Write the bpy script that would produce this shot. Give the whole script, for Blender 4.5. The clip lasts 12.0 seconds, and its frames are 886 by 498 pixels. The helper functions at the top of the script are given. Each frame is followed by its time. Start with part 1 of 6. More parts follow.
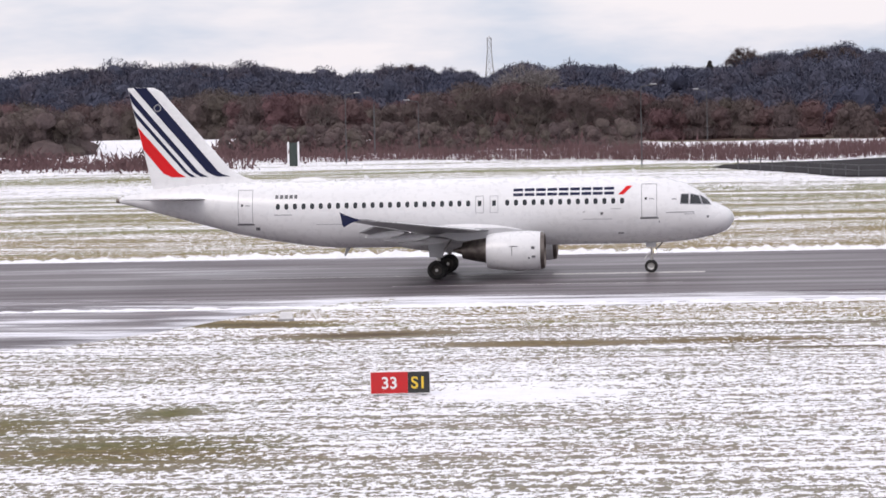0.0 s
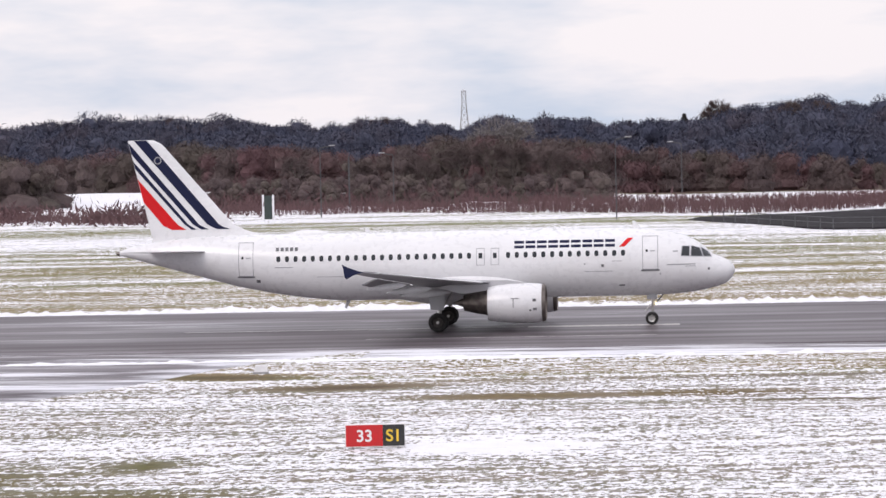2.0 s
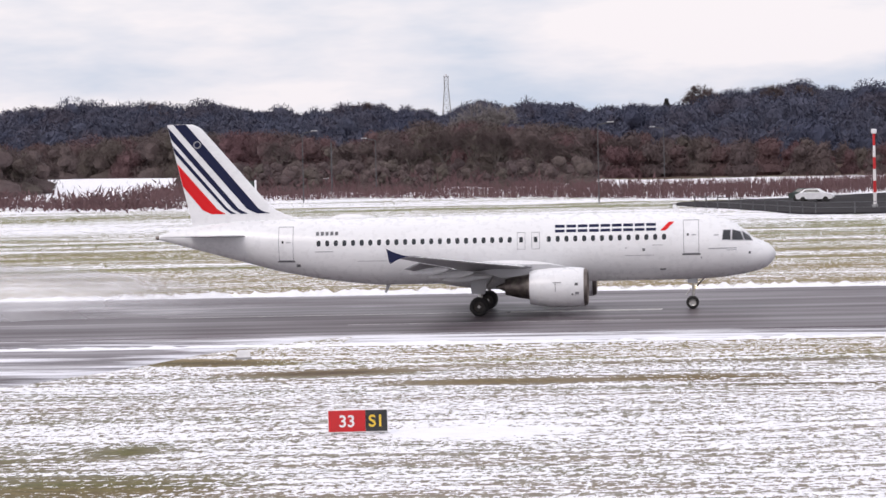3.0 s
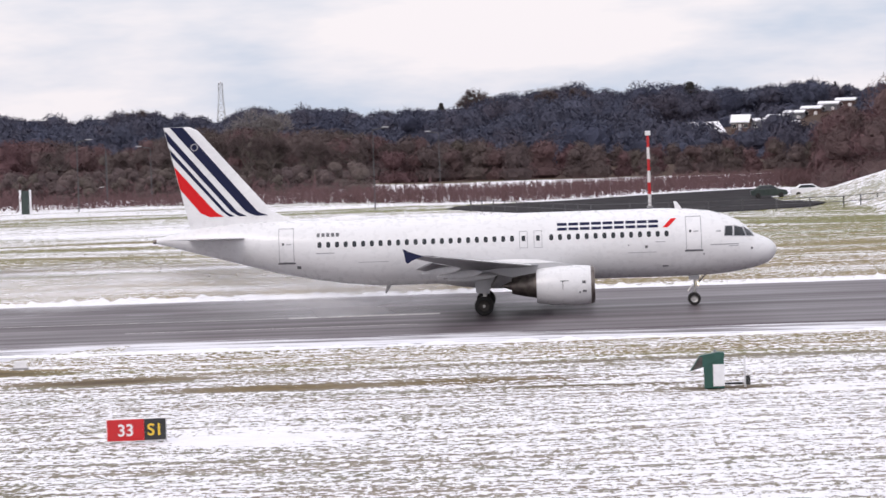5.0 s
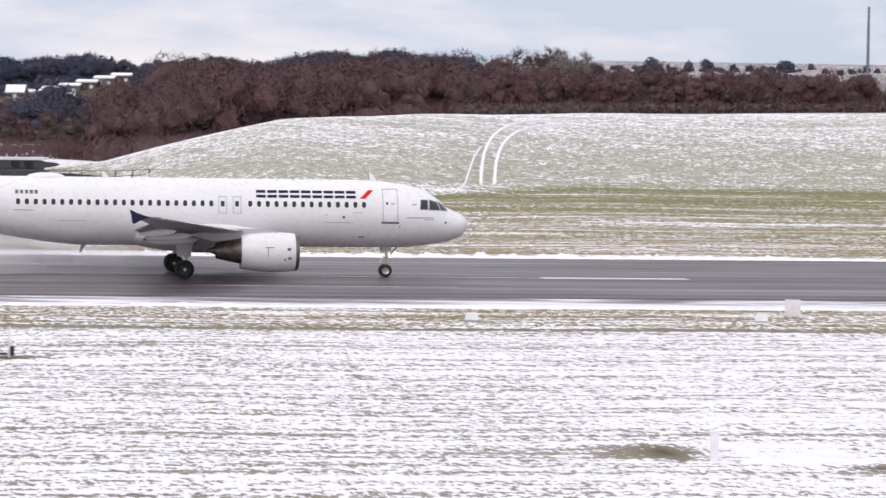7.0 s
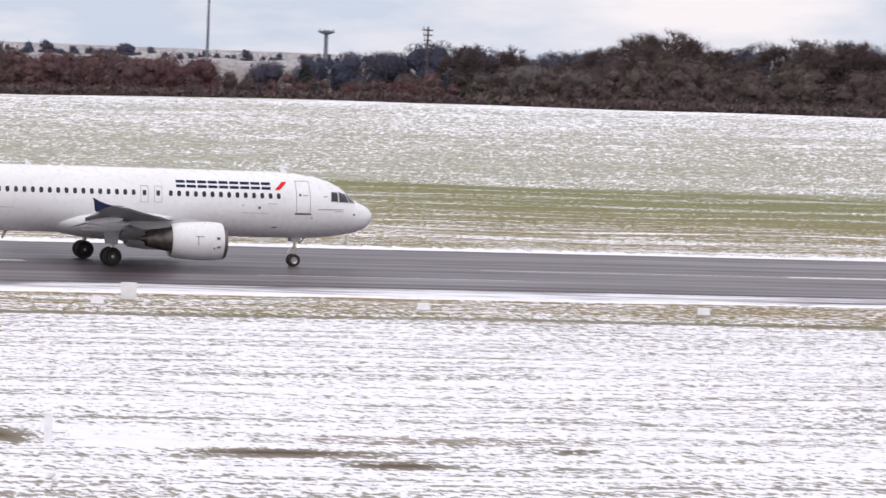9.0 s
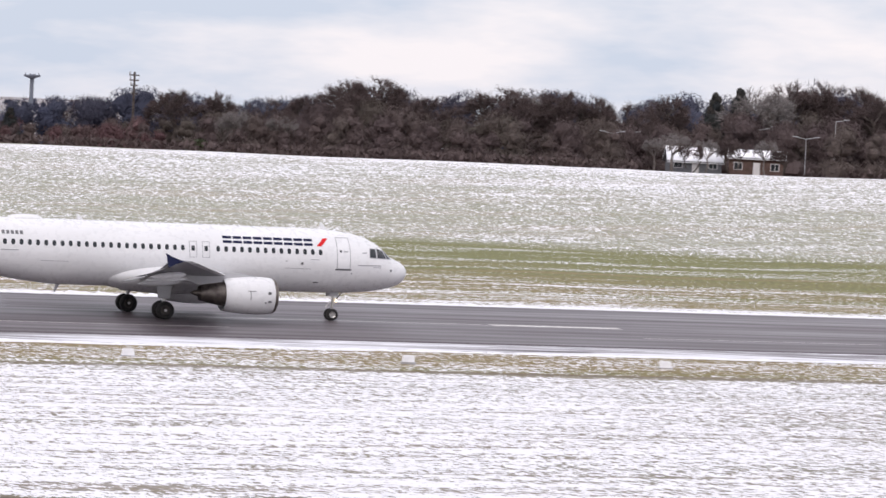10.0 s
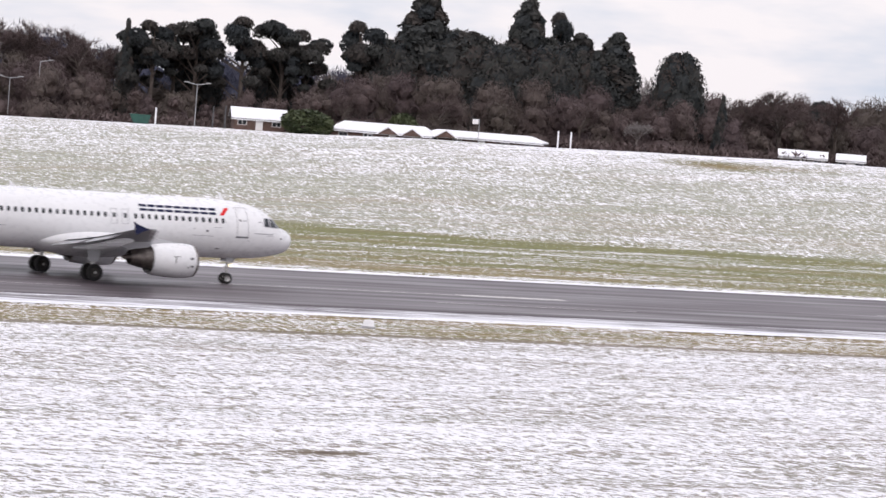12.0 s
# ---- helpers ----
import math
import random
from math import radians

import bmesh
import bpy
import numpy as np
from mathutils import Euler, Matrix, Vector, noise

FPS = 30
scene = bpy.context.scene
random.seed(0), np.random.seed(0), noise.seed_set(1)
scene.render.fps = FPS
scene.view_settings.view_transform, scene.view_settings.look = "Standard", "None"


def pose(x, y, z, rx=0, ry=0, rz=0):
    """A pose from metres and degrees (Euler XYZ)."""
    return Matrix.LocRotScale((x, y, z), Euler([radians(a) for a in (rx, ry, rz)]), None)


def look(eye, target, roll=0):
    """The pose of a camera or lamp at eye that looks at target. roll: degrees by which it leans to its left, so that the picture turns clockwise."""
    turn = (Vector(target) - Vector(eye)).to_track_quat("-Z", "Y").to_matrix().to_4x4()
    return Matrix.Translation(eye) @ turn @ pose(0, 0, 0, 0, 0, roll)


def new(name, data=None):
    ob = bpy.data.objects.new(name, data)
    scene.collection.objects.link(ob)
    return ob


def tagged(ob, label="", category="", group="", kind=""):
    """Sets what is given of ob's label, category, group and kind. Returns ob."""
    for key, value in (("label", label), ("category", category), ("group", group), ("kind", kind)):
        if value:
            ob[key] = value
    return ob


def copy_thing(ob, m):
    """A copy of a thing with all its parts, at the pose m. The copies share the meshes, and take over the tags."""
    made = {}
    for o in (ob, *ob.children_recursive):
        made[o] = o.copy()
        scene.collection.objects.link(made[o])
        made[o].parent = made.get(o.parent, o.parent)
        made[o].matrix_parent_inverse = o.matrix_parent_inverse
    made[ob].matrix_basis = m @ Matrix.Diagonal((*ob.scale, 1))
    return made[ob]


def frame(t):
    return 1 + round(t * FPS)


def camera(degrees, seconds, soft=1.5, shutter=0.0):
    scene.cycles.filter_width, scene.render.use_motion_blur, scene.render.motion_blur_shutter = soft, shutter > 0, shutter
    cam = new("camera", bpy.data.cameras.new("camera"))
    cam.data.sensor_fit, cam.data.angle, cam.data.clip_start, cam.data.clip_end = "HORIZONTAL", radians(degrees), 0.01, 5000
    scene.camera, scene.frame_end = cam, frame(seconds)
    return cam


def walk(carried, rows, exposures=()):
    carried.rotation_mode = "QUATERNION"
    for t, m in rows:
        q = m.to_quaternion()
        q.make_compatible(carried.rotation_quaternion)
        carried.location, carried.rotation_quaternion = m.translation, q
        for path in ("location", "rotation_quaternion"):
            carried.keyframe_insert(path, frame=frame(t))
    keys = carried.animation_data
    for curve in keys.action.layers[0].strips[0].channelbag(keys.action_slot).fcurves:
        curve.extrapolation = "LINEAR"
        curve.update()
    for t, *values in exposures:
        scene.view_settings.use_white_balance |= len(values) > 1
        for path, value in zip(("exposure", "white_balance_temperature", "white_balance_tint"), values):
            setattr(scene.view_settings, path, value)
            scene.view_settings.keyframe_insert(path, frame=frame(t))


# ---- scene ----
# Airfield in thin snow: the eye stays on a terrace, 13.5 m above the runway, and pans after a departing airliner.
# x runs along the runway, y away from the terrace, z up.
EYE = (0.0, 0.0, 13.5)
RUNWAY_Y = 247.68
cam = camera(12.347, 12.0, shutter=0.15)


def aim(az, el, roll=0.0):
    a, e = radians(az), radians(el)
    return look(EYE, (EYE[0] + math.sin(a) * math.cos(e) * 100, EYE[1] + math.cos(a) * math.cos(e) * 100, EYE[2] + math.sin(e) * 100), roll)


# seconds, bearing, tilt, roll in degrees
AIM = [
    (0, -5.277, -2.724, -1.236),
    (0.5, -5.249, -1.957, -1.274),
    (1, -5.148, -2.060, -1.205),
    (1.5, -5.294, -2.059, -1.172),
    (2, -4.909, -1.993, -1.277),
    (2.5, -4.944, -2.090, -1.228),
    (2.7, -4.826, -2.117, -1.262),
    (4.3, -3.690, -2.700, -1.950),
    (4.5, -2.791, -2.382, -2.020),
    (5, -1.543, -2.213, -1.985),
    (5.5, 2.035, -2.445, -0.759),
    (5.7, 3.957, -2.383, 0.272),
    (6, 5.239, -2.643, 0.341),
    (6.5, 6.585, -2.457, 0.350),
    (7, 8.656, -2.683, 0.904),
    (7.5, 10.944, -2.569, 1.193),
    (7.7, 11.894, -2.678, 1.389),
    (9.3, 19.689, -2.423, 2.633),
    (9.5, 20.864, -2.201, 2.915),
    (10, 22.015, -1.842, 2.803),
    (10.5, 25.057, -1.704, 2.852),
    (11, 29.150, -1.390, 3.529),
    (11.5, 31.751, -1.803, 4.088),
    (11.8, 33.321, -1.894, 4.296),
    (12, 33.197, -1.971, 4.494),
]

walk(cam, [(t, aim(a, e, r)) for t, a, e, r in AIM], exposures=[(0, 0.03, 6650, 15.5), (12, 0.03, 6650, 15.5)])

# ---------------------------------------------------------------- light
SUN_EL, SUN_AZ = 38.0, -150.0      # overcast, brighter behind the terrace
world = bpy.data.worlds.new("overcast_sky")
scene.world = world
world.use_nodes = True


def build_sky():
    nt = world.node_tree
    nt.nodes.clear()
    N = nt.nodes.new
    out, bg = N("ShaderNodeOutputWorld"), N("ShaderNodeBackground")
    sky = N("ShaderNodeTexSky")
    sky.sky_type, sky.sun_disc = "NISHITA", False
    sky.sun_elevation, sky.sun_rotation = radians(SUN_EL), radians(SUN_AZ)
    tc, mp = N("ShaderNodeTexCoord"), N("ShaderNodeMapping")
    mp.inputs["Scale"].default_value = (9.0, 9.0, 34.0)
    n1 = N("ShaderNodeTexNoise")
    n1.inputs["Scale"].default_value, n1.inputs["Detail"].default_value, n1.inputs["Roughness"].default_value = 1.3, 5.0, 0.55
    ramp = N("ShaderNodeValToRGB")
    ramp.color_ramp.elements[0].position, ramp.color_ramp.elements[0].color = 0.36, (0.60, 0.70, 0.84, 1)
    ramp.color_ramp.elements[1].position, ramp.color_ramp.elements[1].color = 0.58, (0.95, 0.94, 0.975, 1)
    scale = N("ShaderNodeVectorMath")
    scale.operation = "SCALE"
    scale.inputs["Scale"].default_value = 0.10
    mix = N("ShaderNodeMix")
    mix.data_type = "RGBA"
    mix.inputs[0].default_value = 0.90
    sep, zen = N("ShaderNodeSeparateXYZ"), N("ShaderNodeMapRange")
    zen.inputs["From Min"].default_value, zen.inputs["From Max"].default_value = 0.05, 0.9
    zen.inputs["To Min"].default_value, zen.inputs["To Max"].default_value = 1.0, SKY_ZENITH
    lift = N("ShaderNodeVectorMath")
    lift.operation = "SCALE"
    L = nt.links.new
    L(tc.outputs["Generated"], mp.inputs["Vector"])
    L(mp.outputs[0], n1.inputs["Vector"])
    # the cloud thins out towards one bearing, where pale blue shows
    side, gap, thin = N("ShaderNodeVectorMath"), N("ShaderNodeMapRange"), N("ShaderNodeMath")
    side.operation, thin.operation = "DOT_PRODUCT", "ADD"
    side.inputs[1].default_value = (math.sin(radians(14)), math.cos(radians(14)), 0.0)
    gap.inputs["From Min"].default_value, gap.inputs["From Max"].default_value = 0.965, 1.0
    gap.inputs["To Min"].default_value, gap.inputs["To Max"].default_value = 0.03, -0.12
    L(tc.outputs["Generated"], side.inputs[0])
    L(side.outputs["Value"], gap.inputs["Value"])
    L(n1.outputs["Fac"], thin.inputs[0])
    L(gap.outputs[0], thin.inputs[1])
    L(thin.outputs[0], ramp.inputs[0])
    L(sky.outputs[0], scale.inputs[0])
    L(scale.outputs[0], mix.inputs[6])
    L(ramp.outputs[0], mix.inputs[7])
    L(tc.outputs["Generated"], sep.inputs[0])
    L(sep.outputs["Z"], zen.inputs["Value"])
    L(mix.outputs[2], lift.inputs[0])
    L(zen.outputs[0], lift.inputs["Scale"])
    L(lift.outputs[0], bg.inputs["Color"])
    L(bg.outputs[0], out.inputs["Surface"])
    bg.inputs["Strength"].default_value = 1.0


SKY_ZENITH = 1.35
build_sky()
sun_data = bpy.data.lights.new("sun", "SUN")
sun_data.energy, sun_data.angle, sun_data.color = 0.9, radians(25), (1.0, 0.96, 0.92)
sun = new("sun", sun_data)
sa, se = radians(SUN_AZ), radians(SUN_EL)
sun.matrix_world = look((math.sin(sa) * 80 * math.cos(se), math.cos(sa) * 80 * math.cos(se), 80 * math.sin(se)), (0, 0, 0))
scene.view_settings.exposure = 0.0

# ---------------------------------------------------------------- materials


class Nodes:
    """A principled material and short ways to add nodes to it."""

    def __init__(self, name, rough=0.6, metal=0.0):
        self.m = bpy.data.materials.new(name)
        self.m.use_nodes = True
        self.t = self.m.node_tree
        self.b = self.t.nodes["Principled BSDF"]
        self.b.inputs["Roughness"].default_value, self.b.inputs["Metallic"].default_value = rough, metal

    def n(self, kind, **values):
        node = self.t.nodes.new("ShaderNode" + kind)
        for key, v in values.items():
            node.inputs[key.replace("_", " ")].default_value = v
        return node

    def link(self, a, b):
        self.t.links.new(a, b)

    def where(self, scale, world_space, turn=0.0):
        mp = self.n("Mapping")
        if turn:
            first = self.n("Mapping")
            first.inputs["Rotation"].default_value = (0, 0, radians(-turn))
            self.link(self.n("NewGeometry").outputs["Position"], first.inputs["Vector"])
            mp.inputs["Scale"].default_value = scale
            self.link(first.outputs[0], mp.inputs["Vector"])
            return mp.outputs[0]
        mp.inputs["Scale"].default_value = scale
        src = self.n("NewGeometry").outputs["Position"] if world_space else self.n("TexCoord").outputs["Object"]
        self.link(src, mp.inputs["Vector"])
        return mp.outputs[0]

    def noise(self, scale, detail=4.0, stretch=(1, 1, 1), world_space=False, rough=0.55, turn=0.0):
        t = self.n("TexNoise", Scale=scale, Detail=detail, Roughness=rough)
        self.link(self.where(stretch, world_space, turn), t.inputs["Vector"])
        return t.outputs["Fac"]

    def math(self, op, a, b):
        t = self.n("Math")
        t.operation = op
        for i, v in enumerate((a, b)):
            if isinstance(v, (int, float)):
                t.inputs[i].default_value = v
            else:
                self.link(v, t.inputs[i])
        return t.outputs[0]

    def span(self, v, a, b, c=0.0, d=1.0):
        t = self.n("MapRange", From_Min=a, From_Max=b, To_Min=c, To_Max=d)
        self.link(v, t.inputs["Value"])
        return t.outputs[0]

    def mix(self, fac, a, b):
        t = self.n("Mix")
        t.data_type = "RGBA"
        for i, v in ((0, fac), (6, a), (7, b)):
            if isinstance(v, (int, float)):
                t.inputs[i].default_value = v
            elif isinstance(v, tuple):
                t.inputs[i].default_value = (*v, 1)
            else:
                self.link(v, t.inputs[i])
        return t.outputs[2]

    def attr(self, name):
        t = self.n("Attribute")
        t.attribute_name = name
        return t.outputs["Fac"]

    def color(self, c):
        self.link(c, self.b.inputs["Base Color"])

    def rough(self, v):
        self.link(v, self.b.inputs["Roughness"])

    def bump(self, v, strength=0.3, distance=0.05):
        t = self.n("Bump", Strength=strength, Distance=distance)
        self.link(v, t.inputs["Height"])
        self.link(t.outputs[0], self.b.inputs["Normal"])


def plain(name, c1, c2, rough=0.6, metal=0.0, scale=3.0, bump=0.0, coat=0.0, stretch=(1, 1, 1), island=False):
    k = Nodes(name, rough, metal)
    f = k.span(k.noise(scale, 5, stretch), 0.35, 0.65)
    if island:
        broad = k.span(k.noise(scale * 0.25, 3), 0.35, 0.65)
        f = k.math("ADD", k.math("MULTIPLY", broad, 0.6), k.math("MULTIPLY", k.n("NewGeometry").outputs["Random Per Island"], 0.35))
    k.color(k.mix(f, c1, c2))
    k.rough(k.span(k.noise(scale * 3, 3), 0.3, 0.7, max(rough - 0.08, 0.02), min(rough + 0.1, 1)))
    if bump:
        k.bump(k.noise(scale * 6, 4), bump, 0.02)
    k.b.inputs["Coat Weight"].default_value = coat
    return k.m


def ground_material():
    k = Nodes("snow_over_grass", 0.8)
    cover, green, brown = k.attr("cover"), k.attr("green"), k.attr("brown")
    far = k.attr("far")
    broad = k.noise(1.0, 4, (0.06, 0.13, 0.1), True)
    tufts = k.noise(1.0, 4, (0.9, 0.55, 0.5), True, 0.6)
    near_fine = k.noise(1.0, 3, (2.1, 1.7, 1.0), True, 0.7)
    far_fine = k.noise(1.0, 3, (2.6, 0.55, 0.4), True, 0.7, -24)
    lines = k.noise(1.0, 3, (0.10, 0.80, 0.3), True, 0.6)
    fine = k.n("Mix")
    k.link(far, fine.inputs[0])
    k.link(near_fine, fine.inputs[2])
    k.link(far_fine, fine.inputs[3])
    fine = fine.outputs[0]
    s = k.math("ADD", k.math("MULTIPLY", broad, 0.45), k.math("MULTIPLY", tufts, 0.5))
    grit = k.noise(1.0, 2, (4.0, 1.25, 1.0), True, 0.75)
    mow = k.noise(1.0, 2, (0.012, 0.75, 0.2), True, 0.5)
    ridges = k.noise(1.0, 3, (0.010, 0.13, 0.1), True, 0.6)
    s = k.math("ADD", s, k.math("MULTIPLY", k.math("SUBTRACT", ridges, 0.5), k.math("MULTIPLY", far, k.attr("combed"))))
    s = k.math("ADD", s, k.math("MULTIPLY", fine, 1.25))
    s = k.math("ADD", s, k.math("ADD", k.math("ADD", k.math("MULTIPLY", k.math("SUBTRACT", grit, 0.5), 1.15), 0.17), k.math("ADD", k.math("MULTIPLY", k.math("MULTIPLY", k.math("SUBTRACT", mow, 0.5), k.attr("combed")), 0.62), 0.31)))
    s = k.math("ADD", s, k.math("ADD", k.math("MULTIPLY", k.math("SUBTRACT", lines, 0.5), k.math("MULTIPLY", k.attr("combed"), 0.64)), 0.35))
    s = k.math("ADD", s, k.math("MULTIPLY", k.math("SUBTRACT", cover, 0.5), 0.74))
    mask = k.span(s, 1.82, 1.93)
    dusting = k.math("MULTIPLY", k.attr("veil"), k.span(k.math("ADD", tufts, grit), 0.7, 1.3, 0.45, 1.35))
    mask = k.math("MAXIMUM", mask, dusting)
    blade = k.noise(1.0, 3, (2.5, 0.8, 1.0), True)
    hue = k.math("ADD", green, k.span(k.noise(0.5, 4, (0.4, 1, 1), True), 0.3, 0.7, -0.2, 0.2))
    hue = k.math("ADD", hue, k.span(k.noise(1.0, 3, (0.009, 0.17, 0.1), True), 0.35, 0.65, -0.4, 0.4))
    grass = k.mix(k.span(hue, 0.1, 0.9), (0.285, 0.205, 0.090), (0.165, 0.185, 0.045))
    grass = k.mix(k.span(blade, 0.35, 0.7, 0.0, 0.42), grass, (0.36, 0.315, 0.13))
    grass = k.mix(k.span(fine, 0.40, 0.62, 0.55, 0.0), grass, (0.085, 0.070, 0.046))
    grass = k.mix(brown, grass, (0.082, 0.056, 0.044))
    snow = k.mix(k.span(tufts, 0.35, 0.65), (0.80, 0.80, 0.84), (0.88, 0.87, 0.90))
    k.color(k.mix(mask, grass, snow))
    k.rough(k.span(mask, 0.0, 1.0, 0.95, 0.6))
    k.b.inputs["Specular IOR Level"].default_value = 0.12
    k.bump(k.math("ADD", tufts, k.math("MULTIPLY", fine, 0.8)), 0.6, 0.22)
    return k.m


def asphalt_material(name, dust, worn, swept=False):
    k = Nodes(name, 0.4)
    grain = k.noise(22, 3, (1, 1, 1), True)
    lanes = k.noise(0.35, 4, (0.03, 1.0, 1.0), True)
    patch = k.noise(0.12, 3, (0.5, 1.0, 1.0), True)
    c = k.mix(k.span(lanes, 0.35, 0.65), (0.066, 0.050, 0.057), (0.114, 0.091, 0.101))
    c = k.mix(k.span(grain, 0.3, 0.7, 0.0, 0.3), c, (0.15, 0.14, 0.15))
    streak = k.noise(1.3, 5, (0.05, 1.0, 1.0), True, 0.7)
    amount = k.math("ADD", k.attr("dust"), dust)
    if swept:
        sweep = k.n("TexNoise", Scale=1.0, Detail=5.0, Roughness=0.65, Distortion=1.4)
        k.link(k.where((0.055, 0.30, 1.0), True, -9), sweep.inputs["Vector"])
        streak = k.math("ADD", k.math("MULTIPLY", streak, 0.35), k.math("MULTIPLY", k.span(sweep.outputs["Fac"], 0.3, 0.7), 0.65))
    snow = k.span(k.math("ADD", k.math("ADD", streak, k.math("MULTIPLY", patch, 0.5)), amount), 1.02, 1.32)
    c = k.mix(snow, c, (0.78, 0.78, 0.82))
    k.color(c)
    wet = k.span(k.math("ADD", lanes, k.math("MULTIPLY", patch, 0.6)), 0.55, 1.05, 0.62, worn)
    k.rough(k.math("ADD", wet, k.math("MULTIPLY", snow, 0.3)))
    k.bump(grain, 0.2, 0.01)
    k.b.inputs["Specular IOR Level"].default_value = 0.32
    return k.m


def paint_material(name, c, dirt, rough=0.28, coat=0.3):
    k = Nodes(name, rough)
    f = k.span(k.math("ADD", k.noise(0.8, 5, (0.25, 1, 1)), k.math("MULTIPLY", k.noise(7, 4, (0.3, 1, 1)), 0.35)), 0.45, 0.95, 0.0, 0.55)
    k.color(k.mix(f, c, dirt))
    k.rough(k.span(k.noise(2.5, 3), 0.3, 0.7, rough - 0.06, rough + 0.1))
    k.b.inputs["Coat Weight"].default_value = coat
    k.b.inputs["Coat Roughness"].default_value = 0.12
    k.b.inputs["Specular IOR Level"].default_value = 0.5 if coat else 0.2
    return k.m


def glass_dark(name):
    k = Nodes(name, 0.08)
    k.color(k.mix(k.noise(4), (0.012, 0.014, 0.018), (0.03, 0.034, 0.04)))
    k.b.inputs["IOR"].default_value = 1.5
    return k.m


def glow(name, c, e):
    k = Nodes(name, 0.4)
    k.b.inputs["Base Color"].default_value = (*c, 1)
    k.b.inputs["Emission Color"].default_value = (*c, 1)
    k.b.inputs["Emission Strength"].default_value = e
    return k.m


def mist_material():
    """Fine water spray: thin white veil, denser low down, fading out to the ends and the top."""
    k = Nodes("spray_mist", 1.0)
    k.b.inputs["Base Color"].default_value = (0.9, 0.9, 0.92, 1)
    k.b.inputs["Specular IOR Level"].default_value = 0.0
    sep = k.n("SeparateXYZ")
    k.link(k.n("TexCoord").outputs["Object"], sep.inputs[0])
    ends = k.math("MULTIPLY", k.span(sep.outputs["X"], -30, -12), k.span(sep.outputs["X"], 28, 6))
    wide = k.span(k.math("ABSOLUTE", k.math("SUBTRACT", sep.outputs["Y"], 10.0), 0.0), 12.5, 7.0)
    tops = k.span(sep.outputs["Z"], 3.5, 1.0)
    puffs = k.span(k.noise(0.22, 4, (0.5, 1, 1.2)), 0.30, 0.70, 0.45, 1.0)
    a = k.math("MULTIPLY", k.math("MULTIPLY", k.math("MULTIPLY", ends, wide), tops), k.math("MULTIPLY", puffs, 1.5))
    k.link(a, k.b.inputs["Alpha"])
    return k.m


GROUND = ground_material()
MIST = mist_material()
ASPHALT = asphalt_material("wet_asphalt", 0.0, 0.30)
TAXI = asphalt_material("slushy_asphalt", 0.33, 0.30, True)
ROAD = plain("dark_road", (0.022, 0.020, 0.022), (0.04, 0.037, 0.04), 0.95, scale=0.3, bump=0.2)
ROAD.node_tree.nodes["Principled BSDF"].inputs["Specular IOR Level"].default_value = 0.08
LINE = plain("worn_white_paint", (0.72, 0.70, 0.68), (0.5, 0.48, 0.47), 0.7, scale=2.0)
SNOW = plain("packed_snow", (0.80, 0.80, 0.84), (0.90, 0.90, 0.92), 0.65, scale=1.5, bump=0.5)
WHITE = paint_material("white_aircraft_paint", (0.82, 0.82, 0.83), (0.62, 0.62, 0.63))
GREYP = paint_material("light_grey_paint", (0.50, 0.50, 0.52), (0.36, 0.36, 0.37), 0.35)
WINGM = paint_material("wing_grey_paint", (0.30, 0.30, 0.32), (0.20, 0.20, 0.21), 0.38)
NAVY = paint_material("navy_paint", (0.008, 0.011, 0.045), (0.012, 0.016, 0.05), 0.45, 0.0)
RED = paint_material("red_paint", (0.66, 0.012, 0.016), (0.6, 0.02, 0.02), 0.45, 0.0)
SEAM = plain("seam_grey", (0.30, 0.30, 0.32), (0.38, 0.38, 0.40), 0.6)
SEAMD = plain("dark_seam", (0.10, 0.10, 0.11), (0.16, 0.16, 0.17), 0.6)
GLASS = glass_dark("dark_cabin_glass")
TYRE = plain("black_rubber", (0.016, 0.015, 0.015), (0.03, 0.028, 0.027), 0.85, scale=6)
METAL = plain("bare_metal", (0.42, 0.41, 0.40), (0.55, 0.54, 0.52), 0.35, 0.9, scale=5)
DARKM = plain("burnt_metal", (0.13, 0.11, 0.10), (0.22, 0.19, 0.17), 0.42, 0.8, scale=3)
HUB = plain("dull_dark_hub", (0.05, 0.045, 0.042), (0.09, 0.08, 0.075), 0.6, 0.5)
BLACK = plain("black_paint", (0.012, 0.012, 0.013), (0.03, 0.03, 0.03), 0.5)
SIGNRED = plain("sign_red", (0.56, 0.010, 0.014), (0.48, 0.014, 0.016), 0.5)
SIGNYEL = plain("sign_yellow", (0.78, 0.52, 0.04), (0.70, 0.48, 0.05), 0.5)
SIGNWHT = plain("sign_white", (0.80, 0.78, 0.78), (0.72, 0.70, 0.70), 0.5)
GREENP = plain("dark_green_enamel", (0.004, 0.055, 0.040), (0.009, 0.075, 0.056), 0.4, scale=2, coat=0.2)
BOARD = plain("dark_green_board", (0.020, 0.034, 0.030), (0.035, 0.05, 0.045), 0.5)
PALE = plain("pale_plastic", (0.68, 0.68, 0.70), (0.78, 0.78, 0.80), 0.5)
POLE = plain("weathered_steel", (0.055, 0.055, 0.06), (0.09, 0.09, 0.095), 0.7)
GALV = plain("galvanised_steel", (0.30, 0.30, 0.31), (0.42, 0.42, 0.43), 0.55, 0.4)
# for the plateau towers: the blue-grey of haze is part of this colour
HAZED = plain("haze_tinted_steel", (0.13, 0.145, 0.18), (0.17, 0.185, 0.22), 0.8)
BARK = plain("bark", (0.055, 0.042, 0.036), (0.11, 0.09, 0.08), 0.9, scale=2, bump=0.4)
